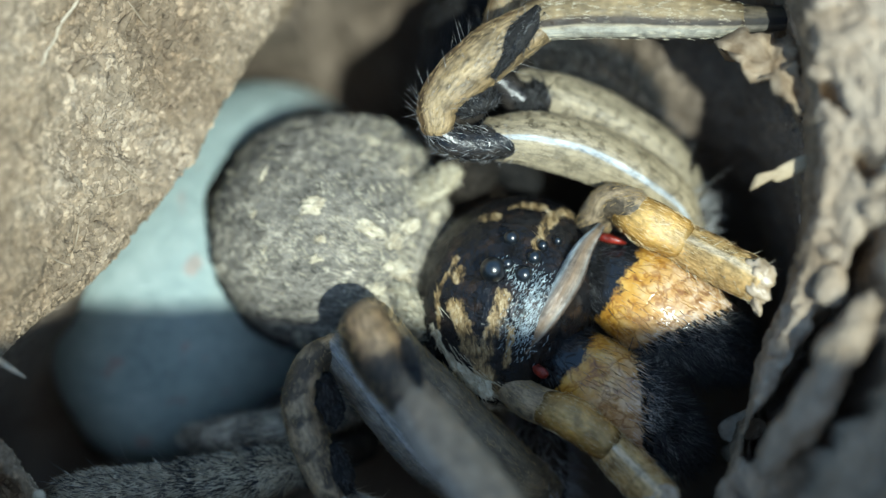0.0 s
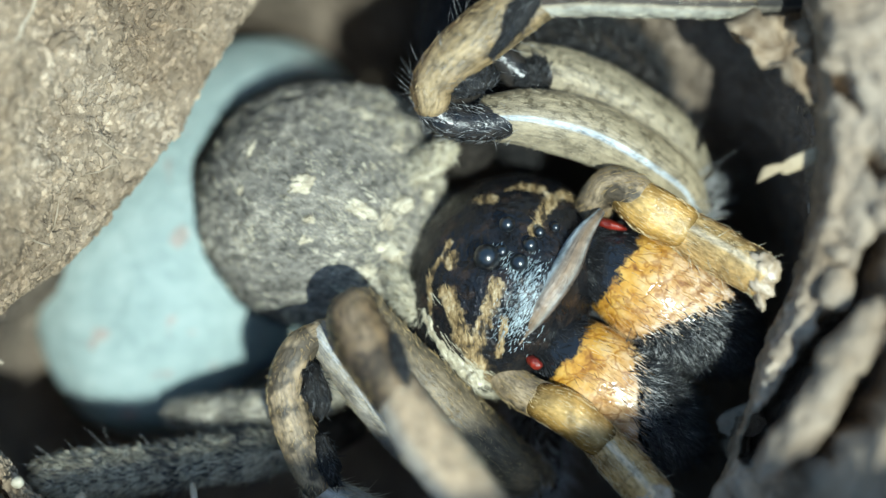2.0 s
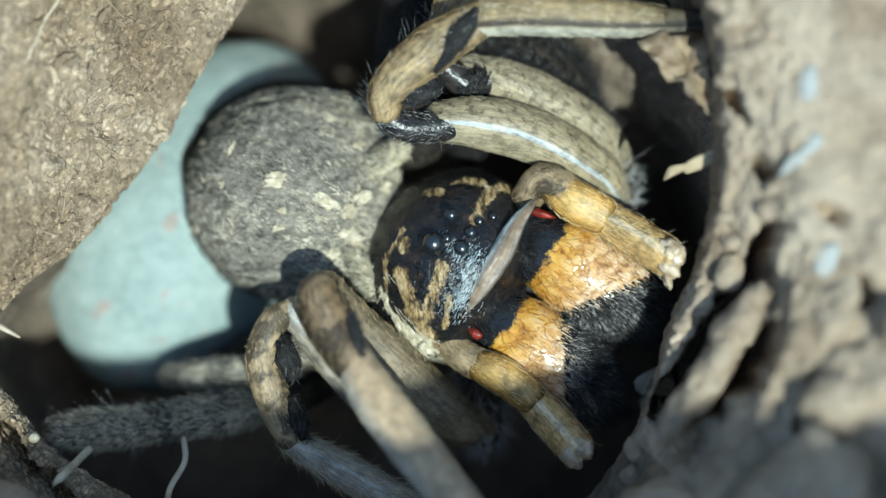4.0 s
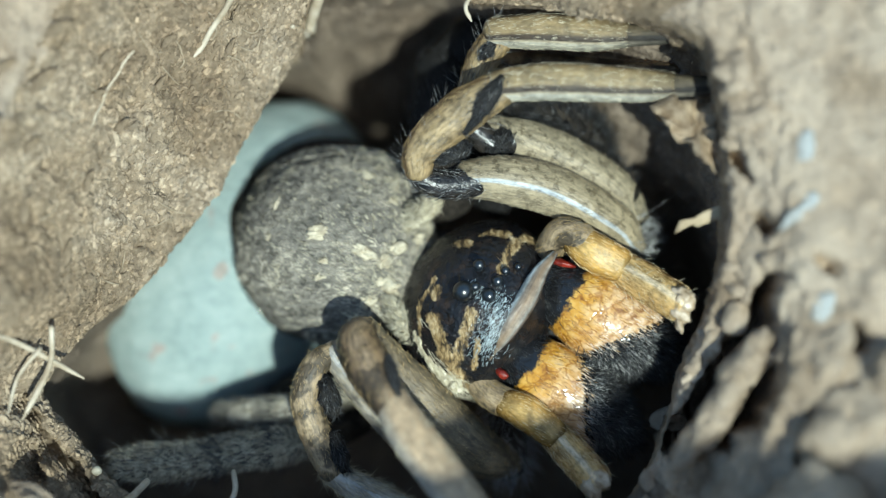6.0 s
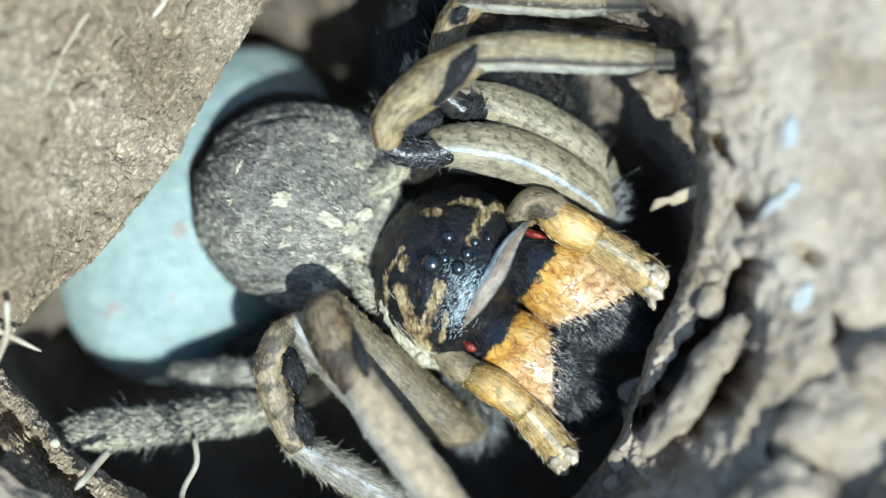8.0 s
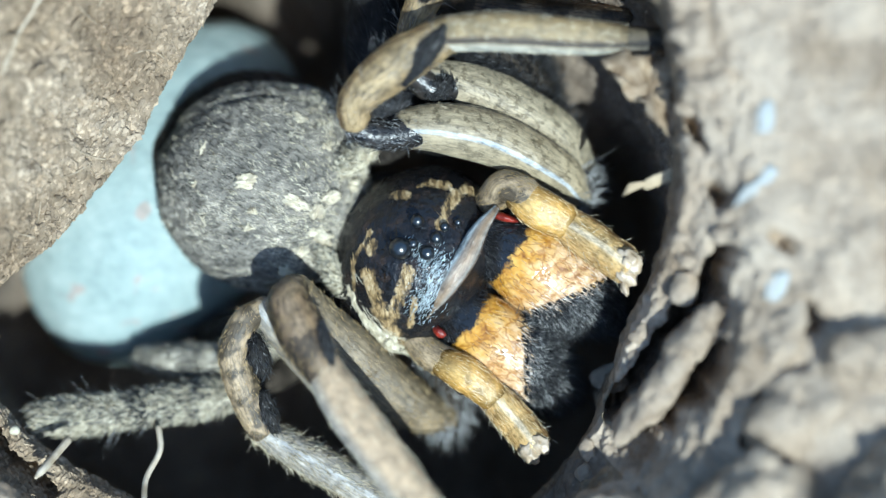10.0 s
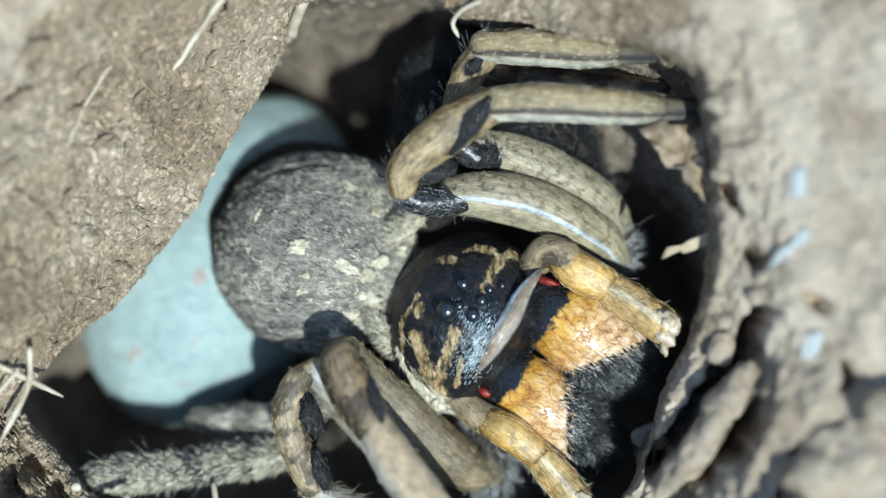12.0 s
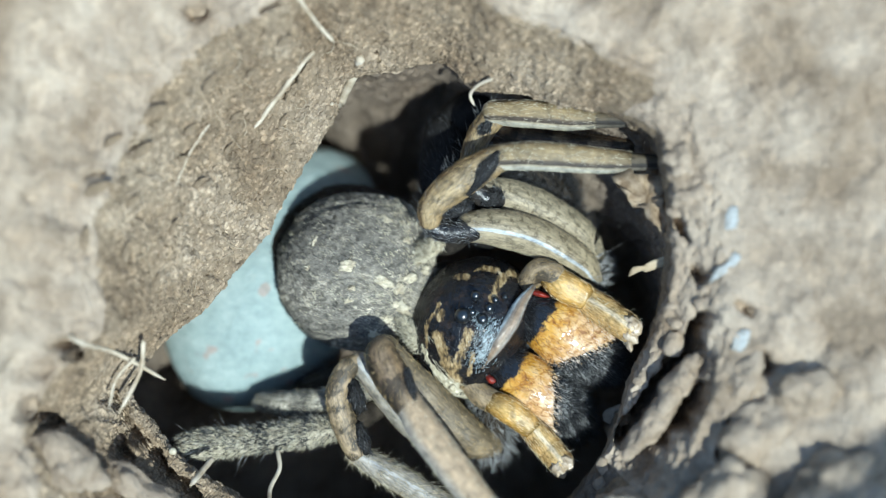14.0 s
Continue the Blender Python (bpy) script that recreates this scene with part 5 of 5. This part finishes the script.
def fine_roots(count):
    """Hair-thin rootlets lying on the burrow's sloping wall."""
    verts, faces = [], []
    for _ in range(count):
        a = radians(rng.uniform(95, 195))
        t = float(around(THROAT, 1, np.array(math.degrees(a))))
        r = t + rng.uniform(0.6, 10.0)
        x, y, w = CENTRE.x + r * math.cos(a), CENTRE.y + r * math.sin(a), rng.uniform(0, 6.28)
        pts, bend = [], rng.normal(0, 0.35)
        for k in range(5):
            pts.append((x, y, lie(x, y) + 0.03, 0.05 if k < 4 else 0.02))
            w += bend + rng.normal(0, 0.15)
            x, y = x + 0.4 * math.cos(w), y + 0.4 * math.sin(w)
        v, f, _uv = tube(pts, 2, 5)
        k = len(verts)
        verts += [tuple(p) for p in v]
        faces += [tuple(i + k for i in q) for q in f]
    single("fine_roots", (verts, faces), ROOTLET, (0, 0, 0), "hair-thin pale rootlets on the burrow wall", "rootlets", kind="stuff")


fine_roots(34)


def flake(name, outline, z0, z1, thick, material, label, category, lump=0.25):
    """A thin broken piece: an outline in x and y between two heights, with a bulging uneven face."""
    pts = spline(np.array(outline + outline[:1], dtype=float), 5)[:-1]
    mid = pts.mean(0)
    n = len(pts)
    verts, faces = [], []
    lo, hi = pts[:, 1].min(), pts[:, 1].max()
    for side in (1, -1):
        for k in (1.0, 0.8, 0.5, 0.2):
            for p in pts:
                q = mid + (p - mid) * k
                z = z0 + (z1 - z0) * (q[1] - lo) / (hi - lo)
                w = noise.fractal(Vector((*q, z)) * 1.3, 0.8, 2.0, 3) * lump
                verts.append((q[0] + w * 0.3, q[1] + w * 0.3, z + side * thick * (1 - k ** 4 * 0.7) + w))
    for s in (0, 4 * n):
        for r in range(3):
            for i in range(n):
                f = (s + r * n + i, s + r * n + (i + 1) % n, s + (r + 1) * n + (i + 1) % n, s + (r + 1) * n + i)
                faces.append(f if s == 0 else f[::-1])
        faces.append(tuple(s + 3 * n + i for i in (range(n) if s == 0 else range(n - 1, -1, -1))))
    for i in range(n):
        faces.append((i, 4 * n + i, 4 * n + (i + 1) % n, (i + 1) % n))
    single(name, (verts, faces), material, (*mid, min(z0, z1)), label, category)


flake("bark_flake", [(14.1, 8.3), (15.1, 8.7), (16.0, 8.3), (17.3, 8.4), (18.3, 7.6), (18.0, 6.2), (18.3, 5.0), (17.9, 3.9), (17.2, 4.4), (16.7, 4.7), (16.0, 5.9), (15.2, 6.5)], -4.0, -5.8, 0.5, FLAKE, "brown crumbly bark flake hanging from the burrow wall", "bark flake", 0.7)
flake("plant_sliver", [(15.3, 0.9), (15.6, 1.6), (16.1, 1.55), (16.8, 2.0), (18.2, 2.5), (19.2, 2.6), (19.0, 2.1), (17.6, 1.6), (16.6, 1.25), (16.2, 1.35)], -5.8, -4.8, 0.16, SLIVER, "pale straw sliver sticking out of the wall", "plant sliver", 0.12)
flake("mica_flake", [(20.3, 0.4), (20.9, 1.5), (21.5, 1.8), (22.2, 2.7), (22.6, 2.2), (21.9, 1.4), (21.0, 0.8)], lie(21.4, 1.2) - 0.02, lie(22.2, 2.0) + 0.02, 0.07, SHEEN, "shiny whitish flake lying on the soil", "flake", 0.1)
flake("mica_flake", [(21.4, 4.2), (21.6, 5.6), (22.3, 5.8), (22.3, 4.4)], lie(21.9, 4.6) - 0.03, lie(21.9, 5.4), 0.07, SHEEN, "shiny whitish flake lying on the soil", "flake", 0.1)
flake("mica_flake", [(21.9, -4.2), (22.3, -3.0), (23.2, -2.9), (22.8, -4.3)], lie(22.5, -3.9) - 0.03, lie(22.5, -3.2), 0.07, SHEEN, "shiny whitish flake lying on the soil", "flake", 0.1)

for x, y, turn, k in ((-22.4, 7.0, 20, 1.0), (-19.6, 9.8, 35, 0.8), (-16.6, 11.4, 40, 0.6), (-20.8, 2.6, 70, 0.7), (-15.0, 14.6, 45, 0.7), (-12.0, 15.6, 30, 0.6), (-17.8, 4.4, 60, 0.55), (-20.4, 6.2, 35, 0.6), (-14.2, 10.2, 50, 0.5), (-16.2, 7.6, 40, 0.6), (-18.6, 12.6, 20, 0.8), (-10.2, 12.4, 55, 0.5), (-23.4, 3.4, 80, 0.8), (-13.4, 12.6, 30, 0.5), (-21.6, 10.4, 30, 0.7), (-19.0, 0.4, 75, 0.6), (-9.6, 17.6, 20, 0.6), (-17.2, 9.4, 25, 0.45)):
    c, n = math.cos(radians(turn)), math.sin(radians(turn))
    ring = [(-1.2, -0.2), (-0.4, 0.35), (0.6, 0.3), (1.3, -0.1), (0.5, -0.35), (-0.5, -0.4)]
    z = lie(x, y)
    flake("soil_flake", [(x + k * (u * c - v * n), y + k * (u * n + v * c)) for u, v in ring], z + 0.02, z + 0.42, 0.1, SOIL, "thin curled soil flake lifting off the burrow wall", "soil flake", 0.15)
single("pale_seed", blob((-18.4, -12.1, lie(-18.4, -12.1) + 0.25), (0.3, 0.28, 0.28), 0, 14, 18, 0.08), CREAM, (-18.4, -12.1, lie(-18.4, -12.1)), "tiny round cream seed on the burrow's edge", "seed")

# ---- unseen phone, added to cast the moving shade on the rim ----
phone = thing("phone", (0, 0, 0), "dark slab phone, unseen, added above the burrow's edge to shade it", "phone")


def slab(x0, x1, y0, y1, z0, z1, r):
    pts = []
    for cx, cy, a0 in ((x1 - r, y1 - r, 0), (x0 + r, y1 - r, 90), (x0 + r, y0 + r, 180), (x1 - r, y0 + r, 270)):
        for k in range(7):
            a = radians(a0 + k * 15)
            pts.append((cx + r * math.cos(a), cy + r * math.sin(a)))
    n, verts, faces = len(pts), [], []
    mx, my = (x0 + x1) / 2, (y0 + y1) / 2
    for z, k in ((z0, 0.985), (z0 + 0.6, 1.0), (z1 - 0.6, 1.0), (z1, 0.985)):
        verts += [(mx + (x - mx) * k, my + (y - my) * k, z) for x, y in pts]
    for r_ in range(3):
        for i in range(n):
            faces.append((r_ * n + i, r_ * n + (i + 1) % n, (r_ + 1) * n + (i + 1) % n, (r_ + 1) * n + i))
    faces += [tuple(range(n - 1, -1, -1)), tuple(3 * n + i for i in range(n))]
    return verts, faces


PLASTIC = plain("phone_plastic", (0.02, 0.02, 0.022), (0.035, 0.035, 0.038), 0.1, rough=0.45)
part("body", slab(-78, 78, -74, 0, 0, 8, 9), PLASTIC, phone)
part("screen", slab(-75, 75, -71, -3, 8.02, 8.3, 7), EYE, phone, "dark glass screen")


def shade(x, y, turn):
    """The phone's pose from a point of its shadow's edge, 10 mm below the rim, and the edge's turn."""
    p = Vector((x, y, -10)) * MM + SUN * 0.115
    return pose(p.x, p.y, p.z, 0, 0, turn)


def motions():
    walk(phone, [
        (0.0, shade(5, -7.0, -1)), (0.2, shade(5, -7.0, 1)), (0.4, shade(5, -8.5, 3)), (0.6, shade(5, -9.6, 3)), (0.8, shade(5, -10.4, 3)), (1.0, shade(5, -11.3, 4)),
        (1.5, shade(5, -12.4, 6)), (2.5, shade(5, -12.0, 6)), (5.0, shade(5, -11.8, 6)), (6.5, shade(5, -11.8, 6)), (7.1, shade(5, -12.8, 8)), (7.6, shade(5, -17.2, 16)),
        (9.8, shade(5, -21.2, 28)), (12.5, shade(5, -21.6, 27)), (14.0, shade(5, -20.6, 26))])


cam.data.dof.focus_object = carapace
motions()
